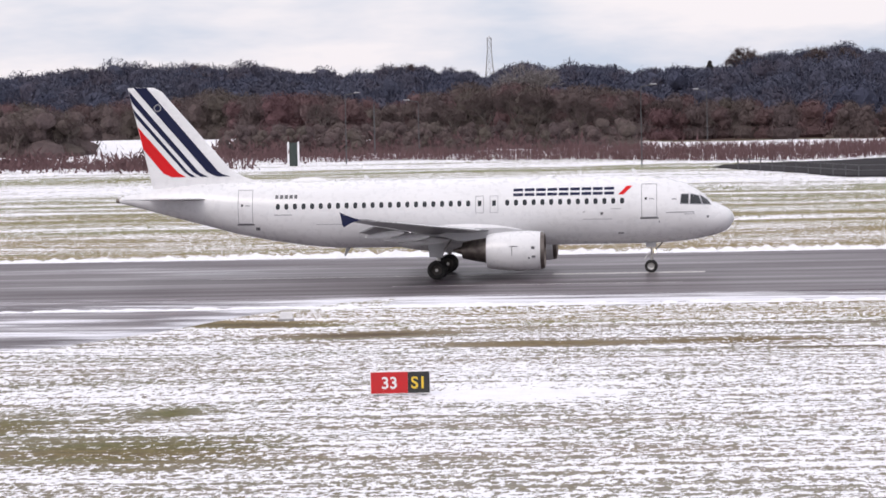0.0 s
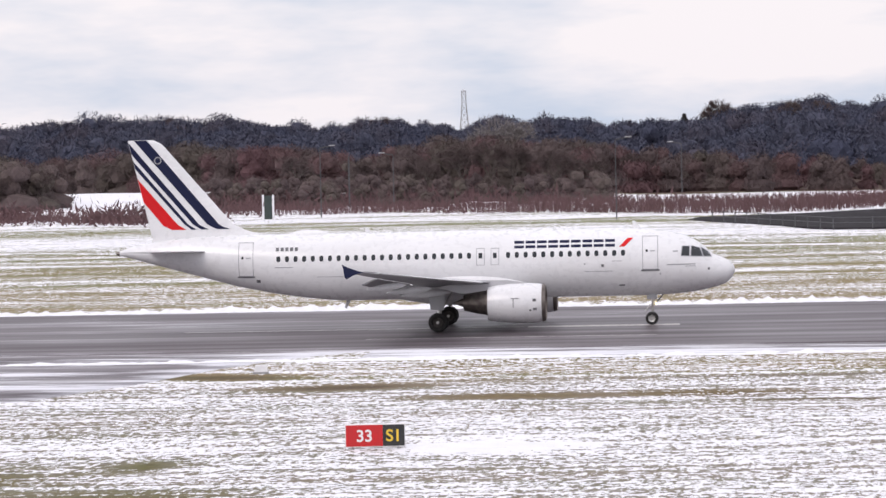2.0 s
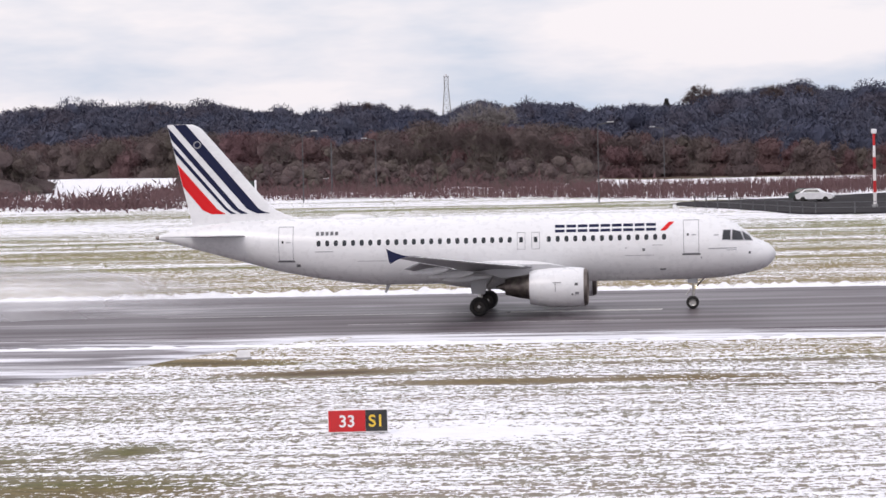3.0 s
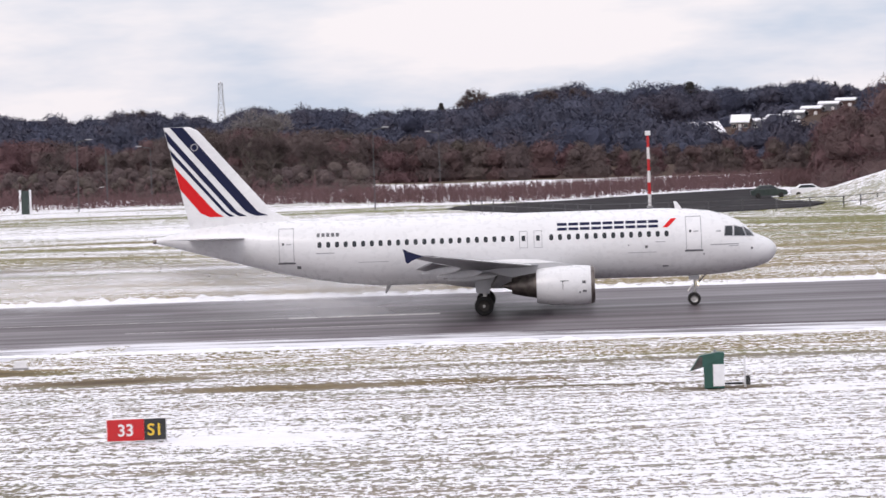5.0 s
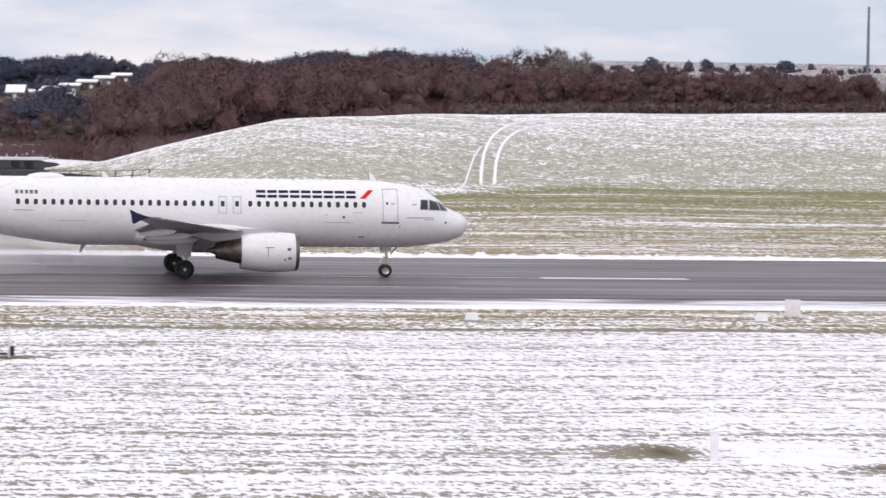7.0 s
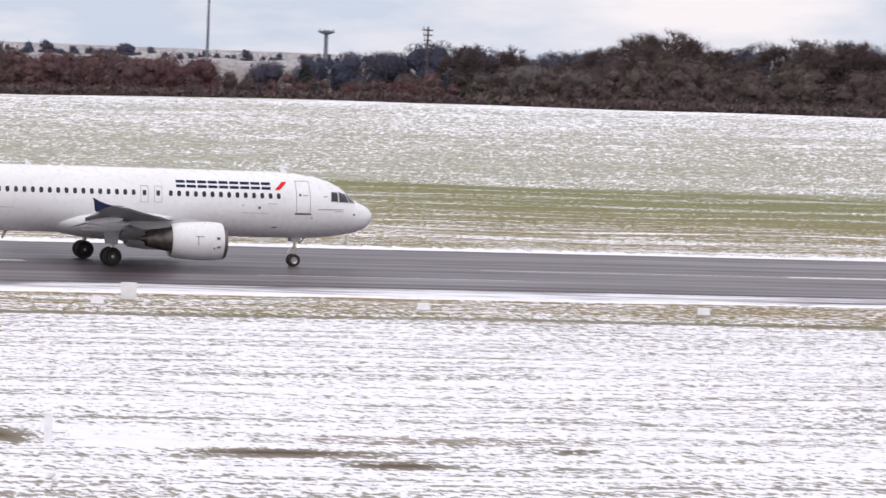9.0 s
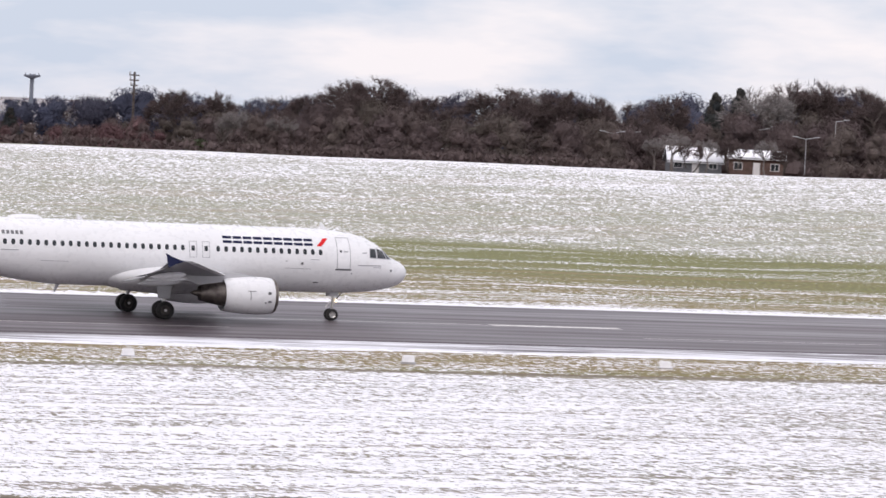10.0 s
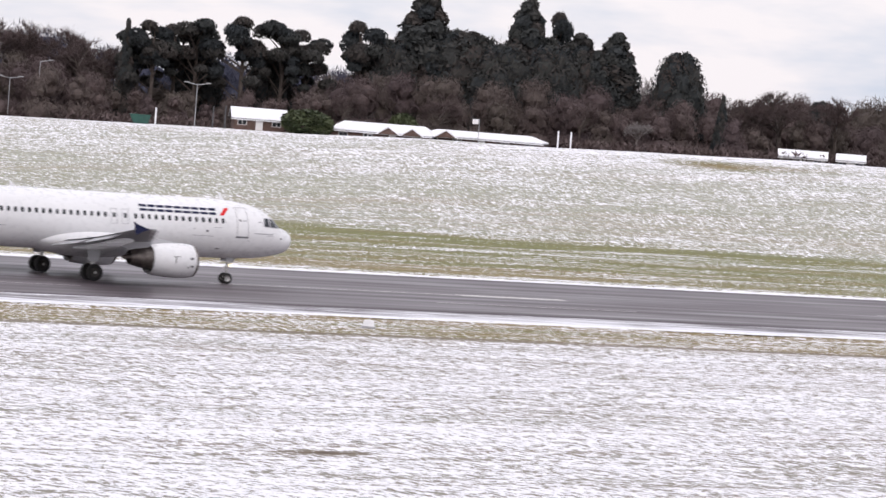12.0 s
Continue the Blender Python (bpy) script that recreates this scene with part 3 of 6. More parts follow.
def build_tracks():
    """Snow-filled wheel ruts that climb the bank and swing along its top."""
    for az0, el1, w in ((9.17, -0.86, 0.17), (9.36, -0.92, 0.17), (8.95, -1.25, 0.09)):
        rows = []
        for i in range(29):
            q = i / 28
            el = -1.77 + (el1 + 1.77) * math.sin(q * math.pi / 2)
            p = bank_spot(az0 + 0.05 * q + (0.95 * q ** 3 if w > 0.1 else 0.2 * q), el)
            rows.append(p)
        g = Geo()
        rings = []
        for i, p in enumerate(rows):
            d = (rows[min(i + 1, 28)] - rows[max(i - 1, 0)])
            n = Vector((d.y, -d.x, 0)).normalized() * w
            rings.append([tuple(p - n + Vector((0, 0, -0.3))), tuple(p - n + Vector((0, 0, 0.12))), tuple(p + n + Vector((0, 0, 0.12))), tuple(p + n + Vector((0, 0, -0.3)))])
        part("snow_track", g.loft(rings), SNOW)
    for o in [o for o in scene.objects if o.name.startswith("snow_track")]:
        tagged(o, "snow-filled wheel rut climbing the grass bank", "track", kind="structure")


build_ground()
build_tracks()
build_paving()
build_snowbanks()

# ---------------------------------------------------------------- the airliner
# its own space: x = 0 at the nose, forward is +x, z = 0 on the ground
# station, top, bottom, half width
HULL = np.array([(0, 3.27, 3.22, 0.02), (-0.06, 3.48, 3.02, 0.22), (-0.25, 3.72, 2.72, 0.50), (-0.55, 3.93, 2.46, 0.80), (-1.0, 4.12, 2.28, 1.08), (-1.35, 4.26, 2.19, 1.24),
                 (-1.9, 4.78, 2.07, 1.46), (-2.4, 5.12, 1.98, 1.60), (-3.05, 5.43, 1.90, 1.73), (-4.0, 5.69, 1.83, 1.86), (-5.4, 5.85, 1.79, 1.95), (-7.0, 5.92, 1.78, 1.975),
                 (-24, 5.92, 1.80, 1.975), (-26, 5.92, 2.00, 1.90), (-28, 5.92, 2.30, 1.76), (-30.3, 5.91, 2.78, 1.50), (-32.7, 5.86, 3.45, 1.10), (-35.4, 5.58, 4.20, 0.60),
                 (-37.0, 5.22, 4.66, 0.30), (-37.5, 5.05, 4.78, 0.16)])


def hull(x):
    o = -np.array(x)
    return [float(np.interp(o, -HULL[:, 0], HULL[:, c])) for c in (1, 2, 3)]


def hull_y(x, z):
    top, bot, w = hull(x)
    q = (z - (top + bot) / 2) / max((top - bot) / 2, 1e-3)
    return w * math.sqrt(max(1 - q * q, 0.0))


def hull_patch(g, corners, side=-1, proud=0.012, n=4, k=0):
    """A thin plate that follows the hull between four (x, z) corners, round in order."""
    c = [np.array(p, float) for p in corners]
    n = max(n, math.ceil(max(abs(c[0][1] - c[2][1]), abs(c[0][1] - c[3][1])) / 0.15))
    rows = []
    for lift in (proud, -0.02):
        for i in range(n + 1):
            for j in range(n + 1):
                u, v = i / n, j / n
                p = (c[0] * (1 - u) + c[1] * u) * (1 - v) + (c[3] * (1 - u) + c[2] * u) * v
                y = hull_y(p[0], p[1]) + lift
                rows.append((p[0], side * y, p[1] + (lift if p[1] > 4.6 else 0) * 0.4))
    m = n + 1
    faces = []
    for l in (0, m * m):
        faces += [(l + i * m + j, l + i * m + j + 1, l + (i + 1) * m + j + 1, l + (i + 1) * m + j) for i in range(n) for j in range(n)]
    rim = [i * m for i in range(m)] + [n * m + j for j in range(1, m)] + [i * m + n for i in range(n - 1, -1, -1)] + [j for j in range(n - 1, 0, -1)]
    faces += [(rim[i], rim[(i + 1) % len(rim)], rim[(i + 1) % len(rim)] + m * m, rim[i] + m * m) for i in range(len(rim))]
    return g.add(rows, faces, k)


def outline(g, x0, x1, z0, z1, w, side=-1, bottom=None):
    b = bottom or w
    hull_patch(g, [(x0, z0), (x0 + w, z0), (x0 + w, z1), (x0, z1)], side)
    hull_patch(g, [(x1 - w, z0), (x1, z0), (x1, z1), (x1 - w, z1)], side)
    hull_patch(g, [(x0 + w, z1 - w), (x1 - w, z1 - w), (x1 - w, z1), (x0 + w, z1)], side)
    hull_patch(g, [(x0 + w, z0), (x1 - w, z0), (x1 - w, z0 + b), (x0 + w, z0 + b)], side)
    return g


def foil(le, te, thick, n=9, up=0.6):
    """A ring of (along, height) of an aerofoil from its leading to its trailing edge."""
    s = [0.5 - 0.5 * math.cos(math.pi * i / n) for i in range(n + 1)]
    t = lambda q: thick * 2.6 * (math.sqrt(q) * 0.75 - 0.35 * q - 0.40 * q * q) + 0.004
    upper = [(le + (te - le) * q, t(q) * up) for q in s]
    lower = [(le + (te - le) * q, -t(q) * (1 - up)) for q in reversed(s[1:-1])]
    return upper + lower


def wing_sections(side):
    # span, leading edge, trailing edge, height, thickness
    plan = [(1.2, -11.9, -18.85, 2.50, 0.62), (2.0, -12.3, -18.9, 2.56, 0.58), (6.4, -14.65, -19.15, 3.02, 0.34), (11.5, -17.35, -20.4, 3.55, 0.20), (17.0, -20.25, -21.75, 4.17, 0.10)]
    return [[(a, side * y, z + h) for a, h in foil(le, te, th)] for y, le, te, z, th in plan]


def fin_half(x, z):
    le, te = fin_edges(z)
    q = min(max((x - le) / (te - le), 0.0), 1.0)
    return (0.26 - 0.016 * (z - 6)) * 2.6 * (math.sqrt(q) * 0.75 - 0.35 * q - 0.40 * q * q) + 0.012


def fin_edges(z):
    le = float(np.interp(z, [5.5, 5.98, 6.25, 6.6, 11.55, 11.80], [-27.9, -29.0, -29.8, -30.5, -34.75, -35.25]))
    te = float(np.interp(z, [5.3, 11.85], [-35.35, -36.86]))
    return le, te


def wheel_mesh(name, r, w):
    g = Geo()
    g.lathe([(-w * 0.30, r * 0.55), (-w * 0.5, r * 0.62), (-w * 0.5, r * 0.86), (-w * 0.36, r * 0.97), (0, r), (w * 0.36, r * 0.97), (w * 0.5, r * 0.86), (w * 0.5, r * 0.62), (w * 0.30, r * 0.55)], (0, 0, 0), "y", 28)
    return g.mesh(name, TYRE, True)


def rim_mesh(name, r, w):
    g = Geo()
    g.lathe([(-w * 0.30, 0.02), (-w * 0.30, r * 0.20), (-w * 0.16, r * 0.25), (-w * 0.20, r * 0.48), (-w * 0.34, r * 0.57), (w * 0.34, r * 0.57), (w * 0.20, r * 0.48), (w * 0.16, r * 0.25), (w * 0.30, r * 0.20), (w * 0.30, 0.02)], (0, 0, 0), "y", 20, caps=True)
    for i in range(6):
        a = i * math.tau / 6
        for s in (-1, 1):
            g.tube((math.cos(a) * r * 0.38, s * w * 0.17, math.sin(a) * r * 0.38), (math.cos(a) * r * 0.38, s * w * 0.26, math.sin(a) * r * 0.38), r * 0.06, n=6)
    return g.mesh(name, METAL if r < 0.5 else HUB, True)


def build_airliner():
    jet = thing("airliner", "white twin-engine airliner with blue and red striped tail on the runway", "airplane")
    g = Geo()
    n = 40
    xs = sorted(set(list(HULL[:, 0]) + list(np.arange(-36.5, -7, 1.0)) + [-0.015, -0.14, -0.4, -0.75, -1.6, -2.1, -3.5, -4.7, -6.2]), reverse=True)
    rings = []
    for x in xs:
        top, bot, w = hull(x)
        zc, h = (top + bot) / 2, (top - bot) / 2
        rings.append([(x, w * math.cos(i * math.tau / n), zc + h * math.sin(i * math.tau / n)) for i in range(n)])
    body = part("fuselage", g.loft(rings), WHITE, jet, "glossy white fuselage", True)
    part("tail_cone", Geo().lathe([(-37.5, 0.14), (-37.72, 0.11), (-37.72, 0.03)], (0, 0, 4.91), "x", 16), DARKM, jet, "dark exhaust pipe", True)
    # belly fairing
    g, rings = Geo(), []
    for i in range(19):
        s = i / 18
        x = -10.5 - 11.3 * s
        f = math.sin(math.pi * min(max(s, 0.0), 1.0)) ** 0.45 if 0 < s < 1 else 0.0
        w, h, zc = 0.25 + 1.95 * f, 0.1 + 1.15 * f, 2.75 - 0.12 * f
        rings.append([(x, w * math.cos(a) * (1.0 if math.sin(a) < 0 else 0.97), zc + h * math.sin(a)) for a in (j * math.tau / 28 for j in range(28))])
    part("belly_fairing", g.loft(rings), WHITE, jet, "", True)
    for side in (-1, 1):
        wing = part("wing", Geo().loft(wing_sections(side)), WINGM, jet, "grey swept wing", True)
        part("leading_edge_slat", Geo().loft([[(a, side * y, z + h) for a, h in foil(le + 0.16, le - 0.42, th * 0.62, 6, 0.55)] for y, le, z, th in
                                             ((6.9, -14.93, 3.03, 0.30), (11.5, -17.37, 3.51, 0.20), (16.6, -20.05, 4.09, 0.12))]), WHITE, wing, "white slat", True)
        for y0, y1, a0, a1, z0, z1, c in ((2.2, 6.2, -18.75, -18.95, 2.50, 2.92, 1.35), (6.6, 12.6, -19.05, -20.45, 2.98, 3.60, 0.95)):
            part("flap", Geo().loft([[(a, side * y, z + h - 0.35 * max(0.0, (x - a) / c)) for a, h in foil(x, x - c, 0.12, 6)] for y, x, z in ((y0, a0, z0), (y1, a1, z1))]), WINGM, wing, "lowered flap", True)
        for y, x, z, ln in ((4.9, -18.2, 2.55, 3.0), (8.3, -18.9, 2.92, 2.7), (11.6, -19.9, 3.30, 2.3)):
            g, rings = Geo(), []
            for i in range(11):
                s = i / 10
                r = 0.02 + 0.19 * math.sin(math.pi * s ** 0.8) ** 0.7 if 0 < s < 1 else 0.02
                rings.append([(x + ln * (0.45 - s), side * y + r * 0.7 * math.cos(a), z - 0.12 - 0.22 * s + r * math.sin(a)) for a in (j * math.tau / 10 for j in range(10))])
            part("flap_track_fairing", g.loft(rings), WHITE, wing, "white canoe-shaped fairing", True)
        tip = [(-20.75, 4.18), (-21.1, 4.26), (-21.65, 4.46), (-22.0, 4.64), (-21.92, 4.40), (-21.88, 4.18), (-21.85, 3.92), (-21.74, 3.78), (-21.4, 3.98), (-21.05, 4.10)]
        g = Geo()
        g.loft([[(x, side * (17.0 - 0.035), z) for x, z in tip], [(x, side * (17.0 + 0.035), z) for x, z in tip]])
        part("wingtip_fence", g, NAVY, wing, "navy wingtip fence")
        # engine
        c = (0.0, side * 5.75, 1.73)
        g = Geo()
        g.lathe([(-11.75, 0.86), (-11.35, 0.90), (-11.16, 0.97), (-11.12, 1.02), (-11.2, 1.08), (-11.5, 1.15), (-12.2, 1.19), (-13.2, 1.17), (-14.1, 1.08), (-14.55, 0.99), (-14.5, 0.93), (-13.6, 0.90)], c, "x", 40)
        nac = part("engine", g, WHITE, jet, "white engine nacelle", True)
        part("intake_lip", Geo().lathe([(-11.33, 0.895), (-11.155, 0.965), (-11.105, 1.02), (-11.185, 1.085), (-11.33, 1.125)], c, "x", 40), DARKM, nac, "dark metal intake lip", True)
        g = Geo().lathe([(-11.5, 0.01), (-11.75, 0.17), (-11.98, 0.27)], c, "x", 20)
        for i in range(24):
            a, b = i * math.tau / 24, (i + 0.75) * math.tau / 24
            g.add([(-11.95, c[1] + 0.25 * math.cos(a), c[2] + 0.25 * math.sin(a)), (-12.05, c[1] + 0.25 * math.cos(b), c[2] + 0.25 * math.sin(b)),
                   (-12.1, c[1] + 0.87 * math.cos(b), c[2] + 0.87 * math.sin(b)), (-11.95, c[1] + 0.87 * math.cos(a), c[2] + 0.87 * math.sin(a))], [(0, 1, 2, 3)])
        part("fan", g, BLACK, nac, "dark fan behind the intake", True)
        part("exhaust_nozzle", Geo().lathe([(-13.6, 0.92), (-14.3, 0.80), (-15.2, 0.66), (-16.0, 0.47), (-16.02, 0.42), (-15.4, 0.4)], (0, c[1], c[2] + 0.07), "x", 32), DARKM, nac, "burnt metal exhaust nozzle", True)
        part("exhaust_plug", Geo().lathe([(-15.3, 0.36), (-16.1, 0.24), (-16.6, 0.03)], (0, c[1], c[2] + 0.07), "x", 20, caps=True), DARKM, nac, "", True)
        g = Geo()
        pyl = lambda y: [(-12.0, y, 2.88), (-13.4, y, 3.10), (-15.2, y, 3.12), (-17.6, y, 2.75), (-16.2, y, 2.35), (-14.4, y, 2.5)]
        part("pylon", g.loft([pyl(c[1] - 0.16), pyl(c[1] + 0.16)]), GREYP, nac, "grey engine pylon")
        for x0, z0, w, h in ((-11.75, 1.95, 0.20, 0.16), (-11.72, 1.42, 0.22, 0.13), (-12.0, 1.35, 0.10, 0.10), (-12.9, 2.05, 0.5, 0.04), (-13.0, 1.8, 0.03, 0.55)):
            r = 1.185
            y = c[1] + side * (math.sqrt(max(r * r - (z0 - c[2]) ** 2, 0.01)) - 0.015)
            part("nacelle_marking", Geo().box(x0 - w / 2, x0 + w / 2, min(y, y + side * 0.03), max(y, y + side * 0.03), z0 - h / 2, z0 + h / 2), SEAMD, nac, "small dark marking")
        # tailplane
        secs = [(0.35, -31.5, -35.5, 4.95, 0.22), (1.2, -32.1, -35.55, 4.98, 0.20), (6.2, -35.0, -36.55, 5.16, 0.08)]
        part("tailplane", Geo().loft([[(a, side * y, z + h) for a, h in foil(le, te, th, 8, 0.5)] for y, le, te, z, th in secs]), GREYP, jet, "grey horizontal tailplane", True)
        # main gear
        leg = Geo().tube((-17.55, side * 3.6, 2.9), (-17.68, side * 3.79, 0.62), 0.16, 0.12, 12)
        leg.tube((-17.71, side * 3.2, 0.575), (-17.71, side * 4.4, 0.575), 0.09, n=10)
        leg.tube((-17.3, side * 2.4, 2.5), (-17.66, side * 3.75, 1.25), 0.07, n=8)
        leg.tube((-16.6, side * 3.6, 2.8), (-17.66, side * 3.78, 1.1), 0.06, n=8)
        gear = part("main_gear_leg", leg, METAL, jet, "pale metal landing gear leg", True)
        part("gear_door", Geo().loft([[(-17.15, side * 3.98, 2.95), (-18.35, side * 3.98, 2.95), (-18.15, side * 4.02, 1.35), (-17.35, side * 4.02, 1.3)],
                                      [(-17.15, side * 4.02, 2.95), (-18.35, side * 4.02, 2.95), (-18.15, side * 4.06, 1.35), (-17.35, side * 4.06, 1.3)]]), GREYP, gear, "white gear door")
    # fin and its stripes
    zs = [5.4, 5.7, 5.98, 6.25, 6.6] + [7 + 0.5 * i for i in range(10)] + [11.6, 11.72, 11.80]
    rings = []
    for z in zs:
        le, te = fin_edges(z)
        s = [0.5 - 0.5 * math.cos(math.pi * i / 12) for i in range(13)]
        xs2 = [le + (te - le) * q for q in s]
        rings.append([(x, fin_half(x, z) * (0.6 if z > 11.75 else 1), z) for x in xs2] + [(x, -fin_half(x, z) * (0.6 if z > 11.75 else 1), z) for x in reversed(xs2[1:-1])])
    fin = part("tail_fin", Geo().loft(rings), WHITE, jet, "white tail fin", True)
    # stripe: rear edge and front edge as (height, station) pairs
    for mat, rear, front, lab in ((NAVY, ((6.3, -31.42), (6.55, -32.0), (11.79, -36.45)), ((6.3, -30.62), (6.5, -31.25), (11.79, -35.66)), "broad navy stripe"),
                                  (NAVY, ((6.3, -32.42), (6.6, -32.9), (11.6, -37.2)), ((6.3, -31.95), (6.55, -32.5), (11.6, -36.75)), "navy stripe"),
                                  (NAVY, ((6.3, -33.02), (6.6, -33.42), (10.6, -36.9)), ((6.3, -32.70), (6.6, -33.2), (10.6, -36.6)), "thin navy stripe"),
                                  (RED, ((6.3, -34.20), (6.55, -34.75), (8.1, -36.02), (9.7, -37.4)), ((6.3, -33.35), (6.6, -33.85), (9.5, -36.35)), "broad red stripe")):
        for side in (-1, 1):
            pts, faces = [], []
            hs = np.linspace(6.3, min(rear[-1][0], front[-1][0]), 36)
            for z in hs:
                te = fin_edges(z)[1] + 0.02
                a = max(float(np.interp(z, *zip(*rear))), te)
                b = max(float(np.interp(z, *zip(*front))), te)
                for q in range(5):
                    x = a + (b - a) * q / 4
                    pts.append((x, side * (fin_half(x, z) + 0.012), z))
            for i in range(len(hs) - 1):
                for q in range(4):
                    o = i * 5 + q
                    if abs(pts[o][0] - pts[o + 1][0]) + abs(pts[o + 5][0] - pts[o + 6][0]) > 1e-4:
                        faces.append((o, o + 1, o + 6, o + 5))
            part("tail_stripe", Geo().add(pts, faces), mat, fin, lab, True)
    part("tail_roundel", Geo().lathe([(-0.30, 0.17), (-0.34, 0.17), (-0.34, 0.23), (-0.30, 0.23), (-0.30, 0.17)], (-35.0, 0.12, 10.55), "y", 18), SEAM, fin, "small grey ring")
    # cabin windows
    for side in (-1, 1):
        xw = [-6.67 - 0.5325 * i for i in range(14) if not 12.9 < 6.67 + 0.5325 * i < 13.0] + [-15.95 - 0.5265 * i for i in range(23)]
        for x in xw:
            p, r = [], []
            for i in range(12):
                a = i * math.tau / 12
                ca, sa_ = math.cos(a), math.sin(a)
                e = (abs(ca) ** 4 + abs(sa_) ** 4) ** -0.25
                p.append((x + 0.125 * ca * e, 4.45 + 0.175 * sa_ * e))
                r.append((x + 0.19 * ca * e, 4.45 + 0.25 * sa_ * e))
            g = Geo()
            at = lambda q, o: (q[0], side * (hull_y(*q) + o), q[1])
            g.loft([[at(q, -0.03) for q in r], [at(q, 0.012) for q in r], [at(q, 0.014) for q in p]], 0, caps=False)
            g.add([at(q, 0.008) for q in p], [tuple(range(12))], 1)
            part("cabin_window", g, [WHITE, GLASS], body, "dark oval cabin window")
        # doors, exits and small plates
        for x0, x1, z0, z1 in ((-5.52, -4.58, 3.42, 5.42), (-30.01, -29.09, 3.42, 5.48)):
            d = part("cabin_door", outline(Geo(), x0, x1, z0, z1, 0.035, side), SEAM, body, "outlined cabin door")
            part("door_sill", hull_patch(Geo(), [(x0 - 0.08, z0 - 0.09), (x1 + 0.08, z0 - 0.09), (x1 + 0.08, z0), (x0 - 0.08, z0)], side, 0.02), SEAMD, d, "dark sill")
            part("door_pane", hull_patch(Geo(), [((x0 + x1) / 2 - 0.26, 4.48), ((x0 + x1) / 2 - 0.14, 4.48), ((x0 + x1) / 2 - 0.14, 4.62), ((x0 + x1) / 2 - 0.26, 4.62)], side), GLASS, d)
            part("door_handle", hull_patch(Geo(), [((x0 + x1) / 2, 4.5), ((x0 + x1) / 2 + 0.3, 4.5), ((x0 + x1) / 2 + 0.3, 4.56), ((x0 + x1) / 2, 4.56)], side), SEAM, d)
        for x in (-14.39, -15.26):
            e = part("overwing_exit", outline(Geo(), x - 0.25, x + 0.25, 3.86, 4.88, 0.03, side), SEAM, body, "outlined overwing exit")
            part("exit_pane", hull_patch(Geo(), [(x - 0.11, 4.28), (x + 0.11, 4.28), (x + 0.11, 4.60), (x - 0.11, 4.60)], side), GLASS, e)
        panes = (((-3.18, 4.22), (-2.72, 4.20), (-2.70, 4.74), (-3.10, 4.76)), ((-2.60, 4.19), (-1.92, 4.16), (-2.10, 4.62), (-2.56, 4.76)), ((-1.84, 4.16), (-1.40, 4.12), (-1.62, 4.40), (-2.00, 4.66)))
        for c in panes:
            f = part("cockpit_window_frame", hull_patch(Geo(), [(c[0][0] - 0.05, c[0][1] - 0.05), (c[1][0] + 0.05, c[1][1] - 0.05), (c[2][0] + 0.04, c[2][1] + 0.04), (c[3][0] - 0.05, c[3][1] + 0.03)], side, 0.010), SEAM, body)
            part("cockpit_pane", hull_patch(Geo(), c, side, 0.018), GLASS, f, "dark cockpit glass")
        for x0, x1, z0, z1, m in ((-4.05, -2.35, 3.66, 3.72, SEAM), (-2.95, -2.35, 3.56, 3.60, SEAM), (-9.0, -7.3, 3.35, 3.38, SEAM), (-7.98, -7.82, 3.62, 3.78, SEAMD), (-9.02, -8.94, 3.78, 3.86, SEAM), (-7.35, -6.75, 3.95, 3.99, SEAM),
                                  (-6.95, -6.6, 2.45, 2.53, SEAMD), (-1.62, -1.5, 3.32, 3.46, SEAMD), (-27.75, -26.65, 3.92, 3.97, SEAM), (-28.95, -28.7, 3.02, 3.2, SEAMD), (-4.5, -4.42, 3.1, 3.2, SEAM), (-3.7, -3.4, 4.45, 4.52, SEAM), (-25.2, -23.4, 3.32, 3.35, SEAM)):
            part("hull_marking", hull_patch(Geo(), [(x0, z0), (x1, z0), (x1, z1), (x0, z1)], side, n=2), m, body)
        # airline title and registration as plain bars
        for i in range(9):
            x = -13.22 + i * 0.685
            for z0, z1 in ((4.83, 4.99), (5.11, 5.27)):
                part("title_bar", hull_patch(Geo(), [(x, z0), (x + 0.58, z0), (x + 0.58, z1), (x, z1)], side, n=2), NAVY, body, "navy bar of the airline title")
        part("title_slash", hull_patch(Geo(), [(-6.90, 4.82), (-6.58, 4.82), (-6.05, 5.33), (-6.38, 5.33)], side, n=4), RED, body, "slanted red mark")
        for i in range(5):
            x = -27.7 + i * 0.29
            part("registration_bar", hull_patch(Geo(), [(x, 4.92), (x + 0.19, 4.92), (x + 0.19, 5.14), (x, 5.14)], side, n=2), SEAMD, body, "small dark registration bar")
    # top of the hull
    g, rings = Geo(), []
    for i in range(13):
        s = i / 12
        f = math.sin(math.pi * s) ** 0.5 if 0 < s < 1 else 0
        rings.append([(-24.6 - 2.4 * s, (0.05 + 0.5 * f) * math.cos(a), 5.86 + (0.03 + 0.27 * f) * math.sin(a)) for a in (j * math.tau / 16 for j in range(16))])
    part("satellite_dome", g.loft(rings), WHITE, jet, "low white antenna dome", True)
    for x, h in ((-5.6, 0.42), (-21.9, 0.36)):
        blade = lambda y: [(x, y, 5.8), (x - 0.45, y, 5.8), (x - 0.55, y, 5.9 + h), (x - 0.38, y, 5.9 + h)]
        part("blade_antenna", Geo().loft([blade(-0.03), blade(0.03)]), WHITE, jet)
    drain = lambda y: [(-23.3, y, 1.9), (-23.6, y, 1.9), (-23.75, y, 1.35), (-23.65, y, 1.3)]
